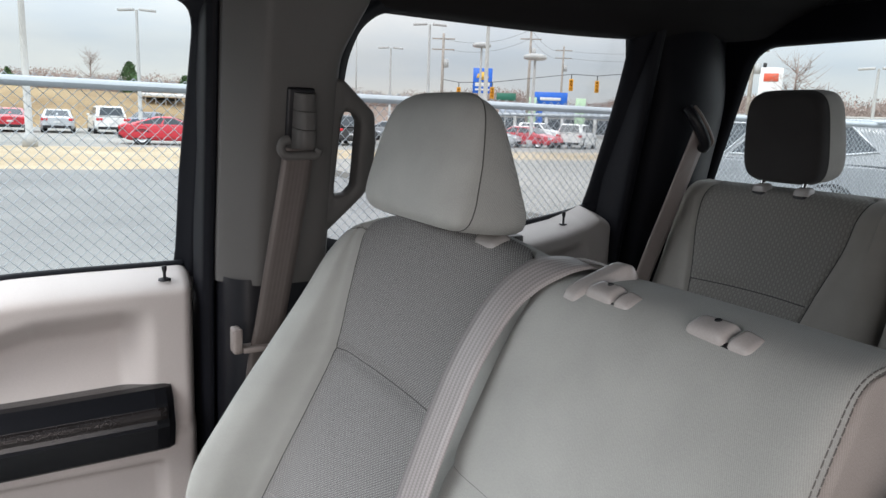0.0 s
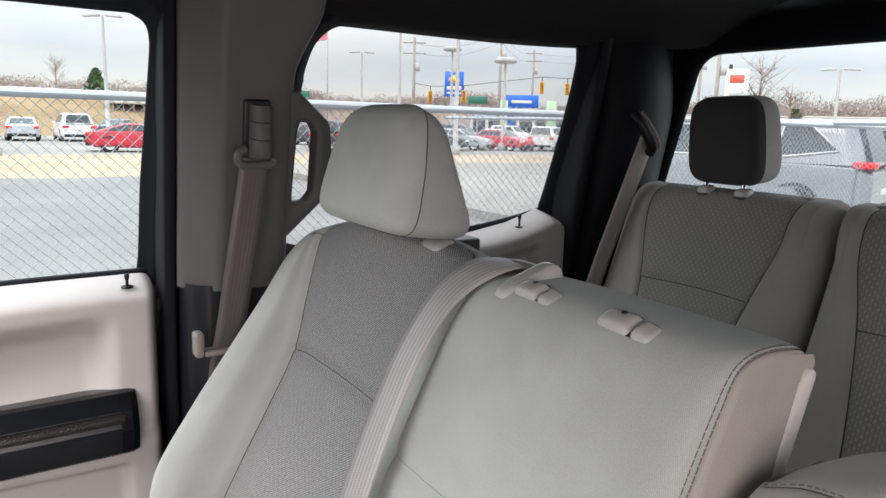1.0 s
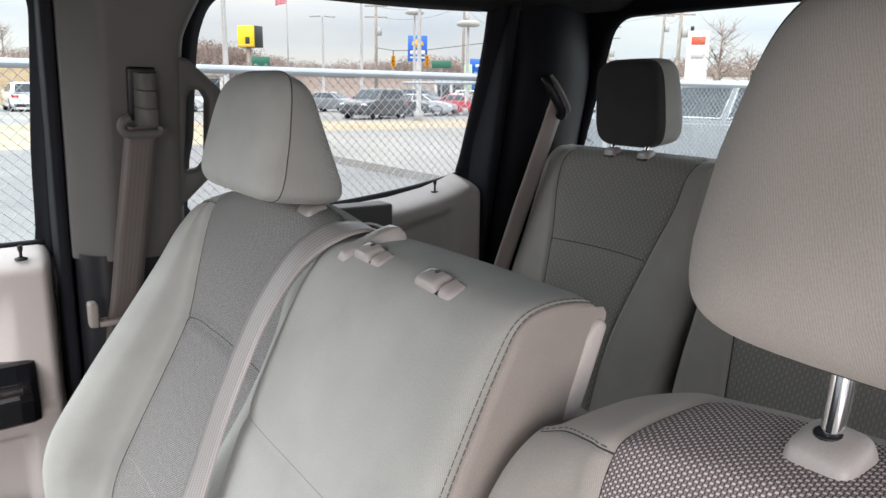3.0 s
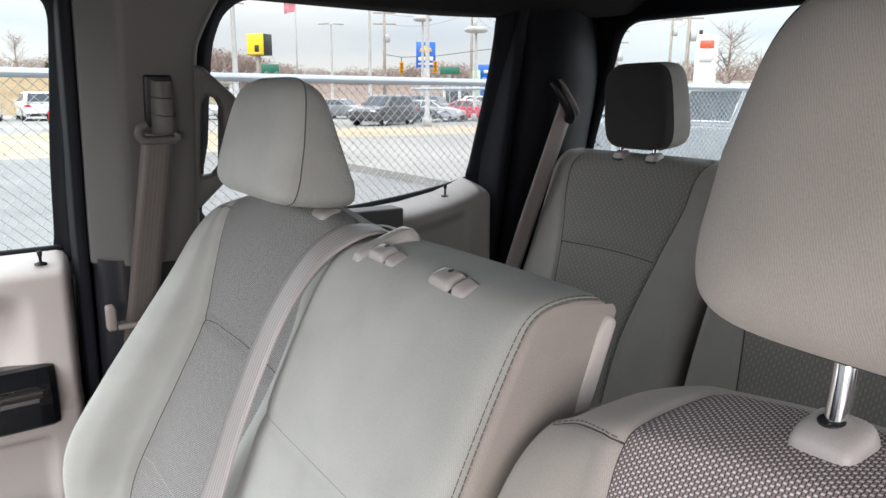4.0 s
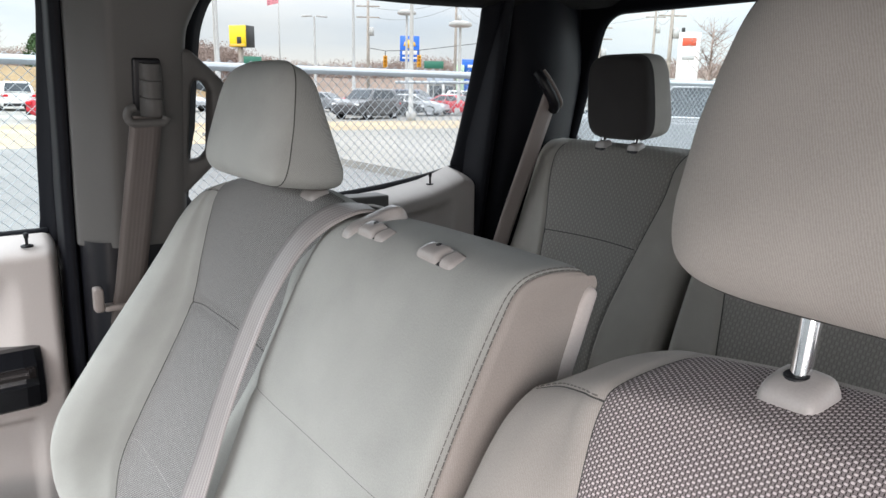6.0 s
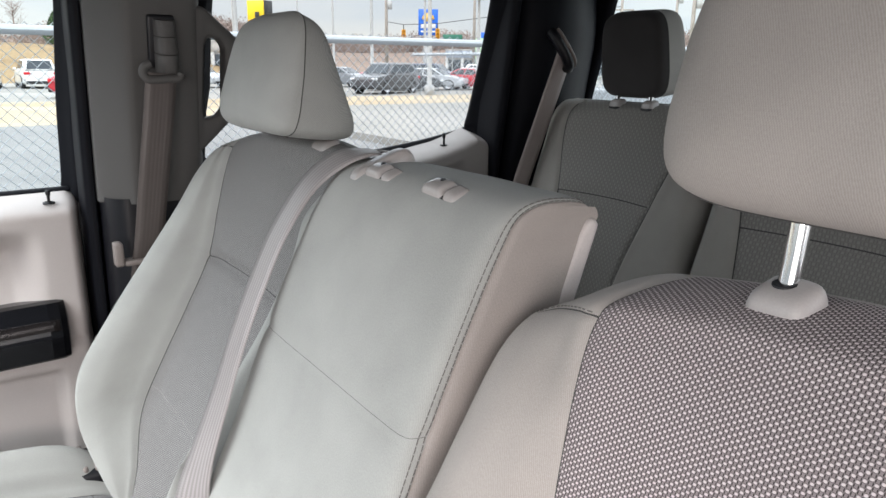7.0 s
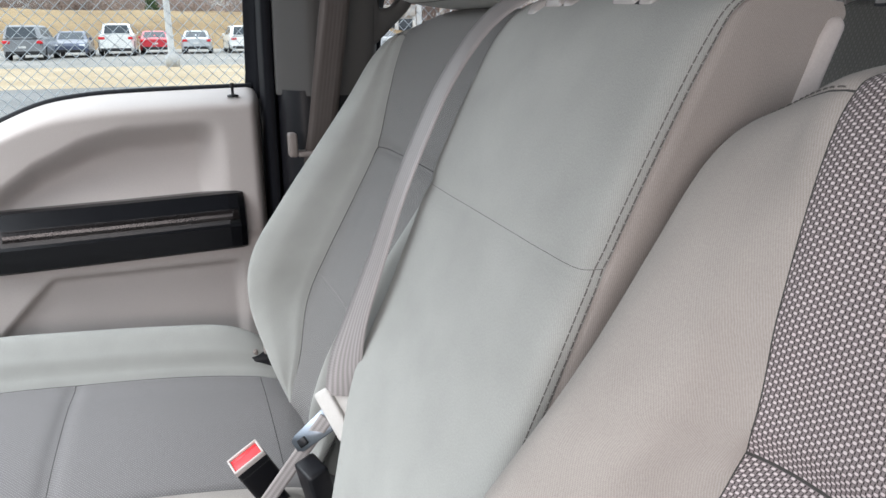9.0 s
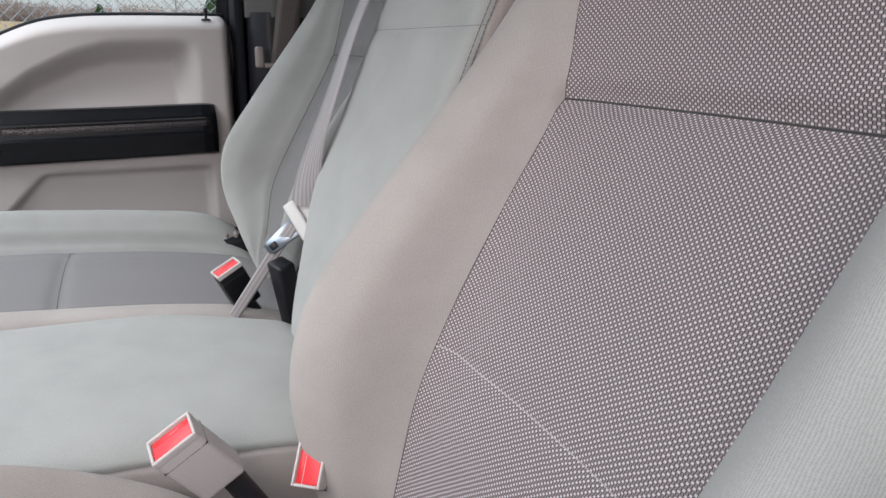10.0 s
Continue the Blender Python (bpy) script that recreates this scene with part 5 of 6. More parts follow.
tagged(part("ground", bm, ASPHALT, smooth=False), "grey worn asphalt lot reaching to the horizon", "ground", kind="structure")


def slab(name, lo, hi, mat, label):
    b2 = bmesh.new()
    box(b2, lo, hi, 0.0)
    return tagged(part(name, b2, mat, smooth=False), label, "ground", kind="structure")


def verge(name, x_near, x_far, y0, y1, mat, label, wob=0.5):
    """A strip of gravel with uneven edges, laid on the asphalt."""
    b2 = bmesh.new()
    ys = np.linspace(y0, y1, 160)
    rnd = random.Random(5)
    rows = []
    for k, h in ((0.0, 0.004), (0.03, 0.03), (0.5, 0.05), (0.97, 0.03), (1.0, 0.004)):
        rows.append([(x_near + (x_far - x_near) * k + (rnd.uniform(-wob, wob) if k in (0.0, 0.03) else 0), y, h) for y in ys])
    add_grid(b2, np.array(rows))
    return tagged(part(name, b2, mat), label, "ground", kind="structure")


verge("verge", -21.3, -33.5, -120, 160, GRAVEL, "tan dry gravel verge beyond the asphalt", 0.25)
slab("pavement", (-110, -140, -0.2), (-33.4, 160, 0.012), LOT, "pale paved parking lot")
slab("pavement_rear", (-24, 7.6, -0.2), (14, 70, 0.16), LOT, "raised pale lot behind the fence")


def fence(name, a, b, label, height=1.785, post_step=3.0, first=1.0, wire=0.0019):
    """A chain-link fence from a to b: posts, top rail, woven wire."""
    fe = thing(name, label, "fence", "fences")
    a, b = np.array(a, float), np.array(b, float)
    length = np.linalg.norm(b - a)
    d = (b - a) / length
    n = np.array((-d[1], d[0]))

    def at(s, z, off=0.0):
        p = a + d * s + n * off
        return (p[0], p[1], z)

    b2 = bmesh.new()
    tube(b2, [at(0, height - 0.021), at(length, height - 0.021)], 0.021, 10)
    part("top_rail", b2, GALVANISED, fe)
    s = first
    while s < length:
        b2 = bmesh.new()
        tube(b2, [at(s, 0.0), at(s, height - 0.03)], 0.030, 10, [(1, 0, 0)] * 2)
        p = part("post", b2, GALVANISED, fe)
        b2 = bmesh.new()
        lathe(b2, [(0.034, -0.02), (0.034, 0.01), (0.028, 0.028), (0.0, 0.034)], pose(*at(s, height - 0.025)), 10)
        part("post_cap", b2, GALVANISED, p)
        s += post_step
    # two families of zigzag wires, joined as one fabric
    step, top, low = 0.052, height + 0.012, 0.05
    verts, faces = [], []
    r = wire
    span = top - low
    k = -int(span / step) - 1
    while k * step < length:
        for sign in (1, -1):
            s0 = k * step if sign == 1 else k * step + span
            s1 = s0 + sign * span
            p, q = np.array(at(s0, low, 0.022 + 0.002 * sign)), np.array(at(s1, top, 0.022 + 0.002 * sign))
            lo_t, hi_t = 0.0, 1.0
            for side_s, bound in ((1, 0.0), (-1, length)):
                f0, f1 = (s0 - bound) * side_s, (s1 - bound) * side_s
                if f0 < 0 and f1 < 0:
                    lo_t, hi_t = 1.0, 0.0
                elif f0 < 0:
                    lo_t = max(lo_t, -f0 / (f1 - f0))
                elif f1 < 0:
                    hi_t = min(hi_t, f0 / (f0 - f1))
            if hi_t - lo_t < 0.02:
                continue
            pa, pb = p + (q - p) * lo_t, p + (q - p) * hi_t
            along = (pb - pa) / np.linalg.norm(pb - pa)
            e1 = np.cross(along, (*n, 0.0))
            e1 /= np.linalg.norm(e1)
            e2 = np.cross(along, e1)
            base = len(verts)
            for end in (pa, pb):
                for ang in (0.0, 2.0944, 4.18879):
                    verts.append(tuple(end + r * (math.cos(ang) * e1 + math.sin(ang) * e2)))
            faces += [(base + i, base + (i + 1) % 3, base + 3 + (i + 1) % 3, base + 3 + i) for i in range(3)]
        k += 1
    me = bpy.data.meshes.new("wire_mesh")
    me.from_pydata(verts, [], faces)
    tagged(part("wire_mesh", me, GALVANISED, fe), kind="stuff")
    return fe


fence("side_fence", (-2.95, -7.0), (-2.95, 6.6), "galvanised chain-link fence beside the truck", 1.808, 3.0, 40.0)
fence("rear_fence", (-9.0, 6.0), (6.0, 6.0), "galvanised chain-link fence behind the truck", 1.83, 3.0, 4.15, 0.0012)

# ---- outside: vehicles ----
PAINTS = {}


def paint(name, color):
    if name not in PAINTS:
        m = Mat(name + "_car_paint", color, 0.28, 0.0, 0.6)
        m.set("Coat Weight", 0.6), m.set("Coat Roughness", 0.05)
        v = m.co()
        f = m.noise(v, 1.5, 3.0)
        m.color(m.ramp(f, [(0.3, tuple(c * 0.88 for c in color)), (0.7, tuple(min(1, c * 1.08) for c in color))]))
        PAINTS[name] = m.m
    return PAINTS[name]


KINDS = {
    # length, width, nose z, belt z, roof z, greenhouse at belt (back, front), at roof (back, front), wheel radius, front and rear axle
    "sedan": (4.75, 1.84, 0.78, 0.98, 1.45, -2.0, 1.15, -1.05, 0.30, 0.33, 1.40, -1.38, 1.02),
    "suv": (4.85, 1.95, 0.95, 1.12, 1.76, -2.33, 1.25, -2.05, 0.45, 0.37, 1.45, -1.42, 1.10),
    "coupe": (4.75, 1.90, 0.74, 0.96, 1.36, -2.05, 1.05, -0.75, 0.05, 0.35, 1.42, -1.38, 1.00),
    "minivan": (5.15, 1.98, 0.98, 1.10, 1.80, -2.53, 1.62, -2.27, 0.65, 0.36, 1.60, -1.50, 1.09),
    "pickup": (5.8, 2.0, 1.05, 1.25, 1.88, -0.75, 1.45, -0.60, 0.80, 0.40, 1.85, -1.75, 1.22),
}


def car(kind, color, x, y, heading, label, z=0.0, fine=False):
    """A parked vehicle, front along its own +x."""
    L, W, nose, belt, roof, gb, gf, rb_, rf, wr, ax_f, ax_r, tail = KINDS[kind]
    body_m = paint(*color)
    cr = thing("parked_" + ("car" if kind in ("sedan", "coupe") else kind), label, "car" if kind != "pickup" else "pickup truck", "parked vehicles", at=(x, y, z))
    cr.rotation_euler = (0, 0, radians(heading))
    h = W / 2
    # lower body: stations along the length
    xs = [-L / 2, -L / 2 + 0.06, -L / 2 + 0.28, gb * 0.9 - 0.05, ax_r, -0.3, gf - 0.35, gf, ax_f, L / 2 - 0.35, L / 2 - 0.08, L / 2]
    xs = sorted(xs)
    rows = []
    for s in xs:
        f = s / (L / 2)
        end = smooth01(abs(f), 0.80, 1.0)
        w = h * (1 - 0.16 * end)
        if kind == "pickup" and s < gb:
            top = tail
        else:
            top = float(np.interp(s, [-L / 2, -L / 2 + 0.3, gb, gf, L / 2 - 0.4, L / 2 - 0.05, L / 2], [tail - 0.12, tail, belt, belt, nose + 0.06, nose - 0.02, nose - 0.16]))
        low = 0.22 + 0.16 * end
        line = [(s, -w * 0.9, low), (s, -w, low + 0.12), (s, -w * 1.0, (low + top) / 2 + 0.03), (s, -w * 0.975, top - 0.10), (s, -w * 0.92, top - 0.012), (s, -w * 0.5, top + 0.02), (s, 0, top + 0.03)]
        line += [(s, -q[1], q[2]) for q in line[-2::-1]]
        rows.append(line)
    g = fine_grid(rows, 3, 3)
    b2 = bmesh.new()
    add_grid(b2, g)
    for row in (g[0], g[-1]):
        b2.faces.new([b2.verts.new(p) for p in row])
    part("body", b2, body_m, cr)
    # greenhouse
    wr_, wb = h * 0.74, h * 0.93
    rows = []
    for t in (0.0, 0.35, 0.7, 0.93, 1.0):
        zz = belt - 0.01 + (roof - belt) * (t if t < 0.95 else 1.0)
        xb, xf, ww = gb + (rb_ - gb) * t ** 1.1, gf + (rf - gf) * t, wb + (wr_ - wb) * t
        if t == 1.0:
            xb, xf, ww = xb + 0.12, xf - 0.12, ww - 0.10
        rows.append([(xf, 0, zz + 0.0), (xf - 0.03, -ww * 0.55, zz), (xf - 0.14, -ww * 0.93, zz), (xf - 0.30, -ww, zz), ((xb + xf) / 2, -ww * 1.01, zz), (xb + 0.30, -ww, zz), (xb + 0.10, -ww * 0.92, zz), (xb + 0.02, -ww * 0.5, zz), (xb, 0, zz)])
    rows = np.array(rows)
    mirror = rows[:, -2:0:-1].copy()
    mirror[..., 1] *= -1
    g = np.concatenate([rows, mirror, rows[:, :1]], axis=1)
    b2 = bmesh.new()
    add_grid(b2, g)
    b2.faces.new([b2.verts.new(p) for p in g[-1][:-1]])
    part("cabin", b2, body_m, cr)

    def side_pt(s, t, sg):
        tt = min(t, 0.93)
        zz = belt - 0.01 + (roof - belt) * tt
        return (s, sg * (wb + (wr_ - wb) * tt + 0.012), zz)

    def edge_x(t):
        return gb + (rb_ - gb) * t ** 1.1, gf + (rf - gf) * t

    lo_b, lo_f = edge_x(0.10)
    hi_b, hi_f = edge_x(0.84)
    cuts = [(0.0, 0.32), (0.35, 0.68), (0.71, 1.0)] if kind in ("suv", "minivan") else ([(0.02, 0.47), (0.51, 1.0)])
    for sg in (-1, 1):
        for u0, u1 in cuts:
            def mixx(u, t):
                b0, f0 = edge_x(t)
                b0, f0 = b0 + 0.26, f0 - 0.22
                return b0 + (f0 - b0) * u
            q = [side_pt(mixx(u0, 0.10), 0.10, sg), side_pt(mixx(u1, 0.10), 0.10, sg), side_pt(mixx(u1, 0.84), 0.84, sg), side_pt(mixx(u0, 0.84), 0.84, sg)]
            b2 = bmesh.new()
            f = b2.faces.new([b2.verts.new(p) for p in q])
            if kind in ("suv", "minivan") and u0 == 0.0:
                q[3] = side_pt(mixx(0.16, 0.84), 0.84, sg)
                f.verts[3].co = q[3]
                q[0] = side_pt(mixx(0.04, 0.30), 0.30, sg)
                f.verts[0].co = q[0]
            ext = bmesh.ops.extrude_face_region(b2, geom=[f])
            bmesh.ops.translate(b2, verts=[v for v in ext["geom"] if isinstance(v, bmesh.types.BMVert)], vec=(0, -sg * 0.02, 0))
            wn = part("side_window", b2, DARK_GLASS, cr, smooth=False)
            if fine:
                loop = np.array([q[0], q[1], q[2], q[3]])
                loop = np.concatenate([loop + (loop[[1, 2, 3, 0]] - loop) * k for k in (0.0, 0.5)]).reshape(2, 4, 3).swapaxes(0, 1).reshape(-1, 3)
                part("window_trim", grid_mesh("window_trim", sweep(loop, circle(0.020, 6), closed=True, ups=[(0, 1, 0)] * 8)), RIM, wn)
    for front in (True, False):
        pts = []
        for t, s in ((0.10, 1), (0.10, -1), (0.86, -1), (0.86, 1)):
            b0, f0 = edge_x(t)
            ww = (wb + (wr_ - wb) * t) * 0.80
            xx = f0 + 0.012 if front else b0 - 0.012
            pts.append((xx, s * ww, belt - 0.01 + (roof - belt) * t))
        b2 = bmesh.new()
        f = b2.faces.new([b2.verts.new(p) for p in pts])
        ext = bmesh.ops.extrude_face_region(b2, geom=[f])
        bmesh.ops.translate(b2, verts=[v for v in ext["geom"] if isinstance(v, bmesh.types.BMVert)], vec=(-0.16 if front else 0.16, 0, 0))
        part("windshield" if front else "rear_window", b2, DARK_GLASS, cr, smooth=False)
    for ax in (ax_f, ax_r):
        for sg in (-1, 1):
            b2 = bmesh.new()
            m = pose(ax, sg * (h - 0.10), wr, 90 * sg, 0, 0)
            lathe(b2, [(wr * 0.62, 0.10), (wr * 0.94, 0.10), (wr, 0.07), (wr, -0.10), (wr * 0.6, -0.12)], m @ pose(0, 0, 0, 180, 0, 0), 24)
            wl = part("tyre", b2, TYRE, cr)
            b2 = bmesh.new()
            lathe(b2, [(wr * 0.64, 0.095), (wr * 0.60, 0.085), (wr * 0.50, 0.055), (wr * 0.18, 0.065), (wr * 0.14, 0.09), (0.0, 0.092)], m @ pose(0, 0, 0, 180, 0, 0), 20)
            part("rim", b2, RIM, wl)
            b2 = bmesh.new()
            lathe(b2, [(wr * 1.0, 0.101), (wr * 1.17, 0.104), (wr * 1.17, -0.02)], m @ pose(0, 0, 0, 180, 0, 0), 24)
            part("wheel_arch", b2, TYRE, cr)
    for sg in (-1, 1):
        b2 = bmesh.new()
        up = 0.16 if fine else 0.0
        box(b2, (-L / 2 - 0.012, sg * h * 0.76 - 0.22, tail - (0.21 if fine else 0.26) + up), (-L / 2 + (0.30 if fine else 0.20), sg * h * 0.80 + (0.11 if fine else 0.10), tail - 0.10 + up), 0.03)
        part("tail_lamp", b2, LAMP_RED, cr)
        b2 = bmesh.new()
        box(b2, (L / 2 - 0.26, sg * h * 0.74 - 0.18, nose - 0.16), (L / 2 - 0.02, sg * h * 0.74 + 0.14, nose - 0.04), 0.03)
        part("headlamp", b2, LAMP_CLEAR, cr)
        b2 = bmesh.new()
        box(b2, (gf - 0.62, sg * (h + 0.02) - 0.05, belt - 0.02), (gf - 0.50, sg * (h + 0.13) + 0.0, belt + 0.12), 0.025)
        part("mirror", b2, body_m, cr)
    b2 = bmesh.new()
    box(b2, (-L / 2 - 0.03, -h * 0.82, 0.30), (-L / 2 + 0.2, h * 0.82, 0.48), 0.04)
    part("rear_bumper", b2, TYRE, cr)
    b2 = bmesh.new()
    box(b2, (L / 2 - 0.2, -h * 0.80, 0.30), (L / 2 + 0.01, h * 0.80, 0.46), 0.04)
    part("front_bumper", b2, TYRE, cr)
    b2 = bmesh.new()
    box(b2, (-L / 2 - 0.022, -0.17, 0.62), (-L / 2 + 0.04, 0.17, 0.72), 0.004)
    part("number_plate", b2, SIGN_WHITE, cr)
    return cr


RED_C, WHITE_C, SILVER_C, GREY_C, DARK_C, BLUE_C = ("red", (0.52, 0.012, 0.03)), ("white", (0.82, 0.82, 0.80)), ("silver", (0.46, 0.48, 0.50)), ("grey", (0.20, 0.21, 0.225)), ("black", (0.03, 0.032, 0.036)), ("dark_blue", (0.05, 0.07, 0.13))
car("coupe", RED_C, -36.4, 6.1, 82, "glossy red coupe parked beyond the verge")
for kd, cl, x, y, hd, lab in (
        ("suv", GREY_C, -44.5, -7.0, 178, "dark grey sport utility vehicle in the far row"), ("sedan", BLUE_C, -47.5, -5.3, 0, "dark blue sedan in the far row"), ("pickup", WHITE_C, -49.5, -3.0, 180, "white pickup truck in the far row"),
        ("sedan", RED_C, -51.5, -0.9, 180, "dark red car in the far row"), ("sedan", SILVER_C, -51.5, 1.7, 176, "silver car in the far row"), ("suv", WHITE_C, -51.5, 4.5, 182, "white sport utility vehicle in the far row"),
        ("sedan", BLUE_C, -57.0, 8.0, 150, "dark blue sedan behind the row"), ("suv", DARK_C, -40.0, 17.3, 150, "black sport utility vehicle in the sales row"), ("suv", ("charcoal", (0.06, 0.062, 0.068)), -36.6, 21.2, 298, "dark grey crossover in the sales row"),
        ("sedan", DARK_C, -40.0, 24.6, 60, "black sedan in the sales row"), ("sedan", SILVER_C, -41.0, 27.3, 40, "silver sedan in the sales row"), ("sedan", RED_C, -40.5, 30.6, 20, "bright red sedan in the sales row"), ("suv", WHITE_C, -40.0, 34.6, 125, "white crossover in the sales row"),
        ("sedan", GREY_C, -48.0, 24.0, 30, "grey sedan in the second row"), ("sedan", RED_C, -50.0, 29.0, 30, "red sedan in the second row"), ("suv", BLUE_C, -51.0, 34.0, 30, "dark blue crossover in the second row"), ("sedan", WHITE_C, -52.0, 39.0, 30, "white sedan in the second row"),
        ("sedan", DARK_C, -47.0, 19.5, 30, "black sedan in the second row"), ("sedan", SILVER_C, -50.0, 14.0, 30, "silver sedan in the second row"), ("suv", WHITE_C, -58.0, 45.0, 20, "white crossover by the showroom")):
    car(kd, cl, x, y, hd, lab)
car("minivan", ("slate", (0.20, 0.21, 0.225)), -7.95, 11.45, 196, "dark grey minivan behind the rear fence", 0.16, True)

# ---- outside: poles, signs, buildings ----


def lamp_post(x, y, top, style, label, base=0.012):
    lp_ = thing("street_lamp", label, "street lamp", "lot lamps", at=(x, y, base))
    b2 = bmesh.new()
    lathe(b2, [(0.0, 0.0), (0.28, 0.0), (0.28, 0.5), (0.14, 0.55), (0.12, top * 0.5), (0.08, top)], Matrix.Identity(4), 12)
    part("pole", b2, POLE_PAINT, lp_)
    side = Vector((0.5, 0.86, 0)) if abs(x) > y else Vector((0.86, 0.5, 0))
    if style == "twin":
        for sg in (-1, 1):
            b2 = bmesh.new()
            c = side * sg * 0.75
            box(b2, (-0.55, -0.20, -0.08), (0.55, 0.20, 0.08), 0.05, 2, pose(c.x, c.y, top, 0, 4 * sg, math.degrees(math.atan2(side.y, side.x))))
            part("lamp_head", b2, POLE_PAINT, lp_)
    else:
        b2 = bmesh.new()
        lathe(b2, [(0.0, 0.42), (0.5, 0.40), (0.78, 0.30), (0.80, 0.10), (0.62, 0.02), (0.0, 0.0)], pose(0, 0, top - 0.1), 16)
        part("lamp_head", b2, POLE_PAINT, lp_)
    return lp_


for x, y, top, style, lab in (
        (-32.3, 0.05, 9.0, "twin", "tall pale lamp post on the verge"), (-54.2, 6.9, 8.3, "twin", "slim pale lamp post behind the far row"), (-68.2, 33.0, 8.8, "twin", "slim twin-headed lamp post"),
        (-49.7, 27.4, 8.9, "twin", "tall twin-headed lamp post in the lot"), (-51.8, 33.6, 7.9, "round", "lamp post with a broad round head"), (-39.6, 30.1, 6.0, "round", "white lamp post with a round head by the verge"),
        (-33.5, 22.2, 7.5, "round", "white lamp post standing on the verge"), (-29.0, 52.4, 6.4, "twin", "pale lamp post behind the rear lot"), (-52.0, 17.6, 9.6, "twin", "tall pale lamp post among parked cars"), (-72.0, 24.0, 10.5, "twin", "distant pale lamp post")):
    lamp_post(x, y, top, style, lab)


def utility_pole(x, y, top, label):
    up = thing("utility_pole", label, "utility pole", "utility poles", at=(x, y, 0.012))
    b2 = bmesh.new()
    lathe(b2, [(0.0, 0.0), (0.19, 0.0), (0.12, top), (0.0, top + 0.05)], Matrix.Identity(4), 10)
    part("pole", b2, WOOD_POLE, up)
    for dz in (0.5, 1.5):
        b2 = bmesh.new()
        box(b2, (-1.1, -0.06, top - dz - 0.06), (1.1, 0.06, top - dz + 0.06), 0.01, 1, pose(0, 0, 0, 0, 0, 55))
        part("crossarm", b2, WOOD_POLE, up)
    b2 = bmesh.new()
    lathe(b2, [(0.0, 0.0), (0.24, 0.0), (0.24, 0.75), (0.0, 0.8)], pose(0.32, 0.2, top - 3.2), 10)
    part("transformer", b2, POLE_PAINT, up)
    return up


POLES = [(-61.3, 35.3, 9.9), (-61.5, 45.9, 11.8), (-75.7, 61.9, 11.8), (-52.0, 66.0, 11.5), (-35.9, 47.8, 9.2)]
for x, y, top in POLES + [(-47.0, 52.0, 8.2)]:
    utility_pole(x, y, top, "weathered wooden utility pole with crossarms")
for k, (p, q) in enumerate(zip(POLES[:-1], POLES[1:])):
    for off in (0.0, 0.9):
        b2 = bmesh.new()
        pts = [(p[0] + (q[0] - p[0]) * s, p[1] + (q[1] - p[1]) * s, p[2] + (q[2] - p[2]) * s - 0.5 - off - 3.2 * s * (1 - s)) for s in np.linspace(0, 1, 13)]
        tube(b2, pts, 0.013, 5)
        tagged(part("power_line", b2, SIGN_BLACK), "black power line slung between utility poles", "cable", "power lines")


def facing(x, y, z, turn=0):
    return pose(x, y, z, 0, 0, math.degrees(math.atan2(y, x)) - 90 + turn)


# tall blue pylon sign
sg_ = thing("pylon_sign", "tall blue pylon sign with gold and white shapes", "sign", "roadside signs")
m = facing(-92.0, 59.9, 0)
for nm, lo, hi, mt in (("pole", (-0.30, 0.05, 0), (0.30, 0.5, 6.2), POLE_PAINT), ("sign_box", (-1.45, 0, 5.9), (1.45, 0.6, 9.6), SIGN_BLUE), ("white_band", (-1.1, -0.06, 6.9), (1.1, 0.0, 7.5), SIGN_WHITE), ("white_line", (-1.1, -0.06, 6.3), (1.1, 0.0, 6.55), SIGN_WHITE)):
    b2 = bmesh.new()
    box(b2, lo, hi, 0.03, 1, m)
    part(nm, b2, mt, sg_)
b2 = bmesh.new()
prism(b2, [(-0.95, 8.15), (-0.35, 8.15), (-0.35, 7.85), (0.35, 7.85), (0.35, 8.15), (0.95, 8.15), (0.75, 8.75), (0.35, 8.75), (0.35, 9.05), (-0.35, 9.05), (-0.35, 8.75), (-0.75, 8.75)], 0.06, m @ Matrix(((1, 0, 0, 0), (0, 0, 1, -0.08), (0, 1, 0, 0), (0, 0, 0, 1))))
part("gold_shape", b2, SIGN_GOLD, sg_)
# yellow and black box sign
sg_ = thing("box_sign", "yellow and black box sign on a post", "sign", "roadside signs")
m = facing(-74.8, 27.3, 0, -38)
for nm, lo, hi, mt in (("post", (-0.18, 0.3, 0), (0.18, 0.7, 6.0), WOOD_POLE), ("yellow_face", (-1.0, -0.04, 5.8), (1.0, 0.2, 7.95), SIGN_YELLOW), ("black_box", (-1.02, 0.2, 5.78), (1.02, 1.6, 7.97), SIGN_BLACK), ("dark_shape", (0.0, -0.1, 6.1), (0.55, -0.02, 6.8), SIGN_BLACK), ("orange_band", (-0.95, -0.1, 5.85), (0.95, -0.02, 6.08), SIGN_GOLD)):
    b2 = bmesh.new()
    box(b2, lo, hi, 0.02, 1, m)
    part(nm, b2, mt, sg_)
# flag on a pole
fl = thing("flagpole", "flagpole with a faded red flag", "flagpole")
b2 = bmesh.new()
lathe(b2, [(0.0, 0.0), (0.12, 0.0), (0.05, 13.2), (0.0, 13.25)], pose(-82.4, 35.2, 0.0), 10)
part("pole", b2, POLE_PAINT, fl)
fg = np.array([[(-82.4 - 0.5 * s + 0.12 * math.sin(6 * s + 2 * v), 35.15 - 1.2 * s, 13.0 - 1.6 * v - 0.35 * s) for s in np.linspace(0, 1, 12)] for v in np.linspace(0, 1, 8)])
me = grid_mesh("flag", fg)
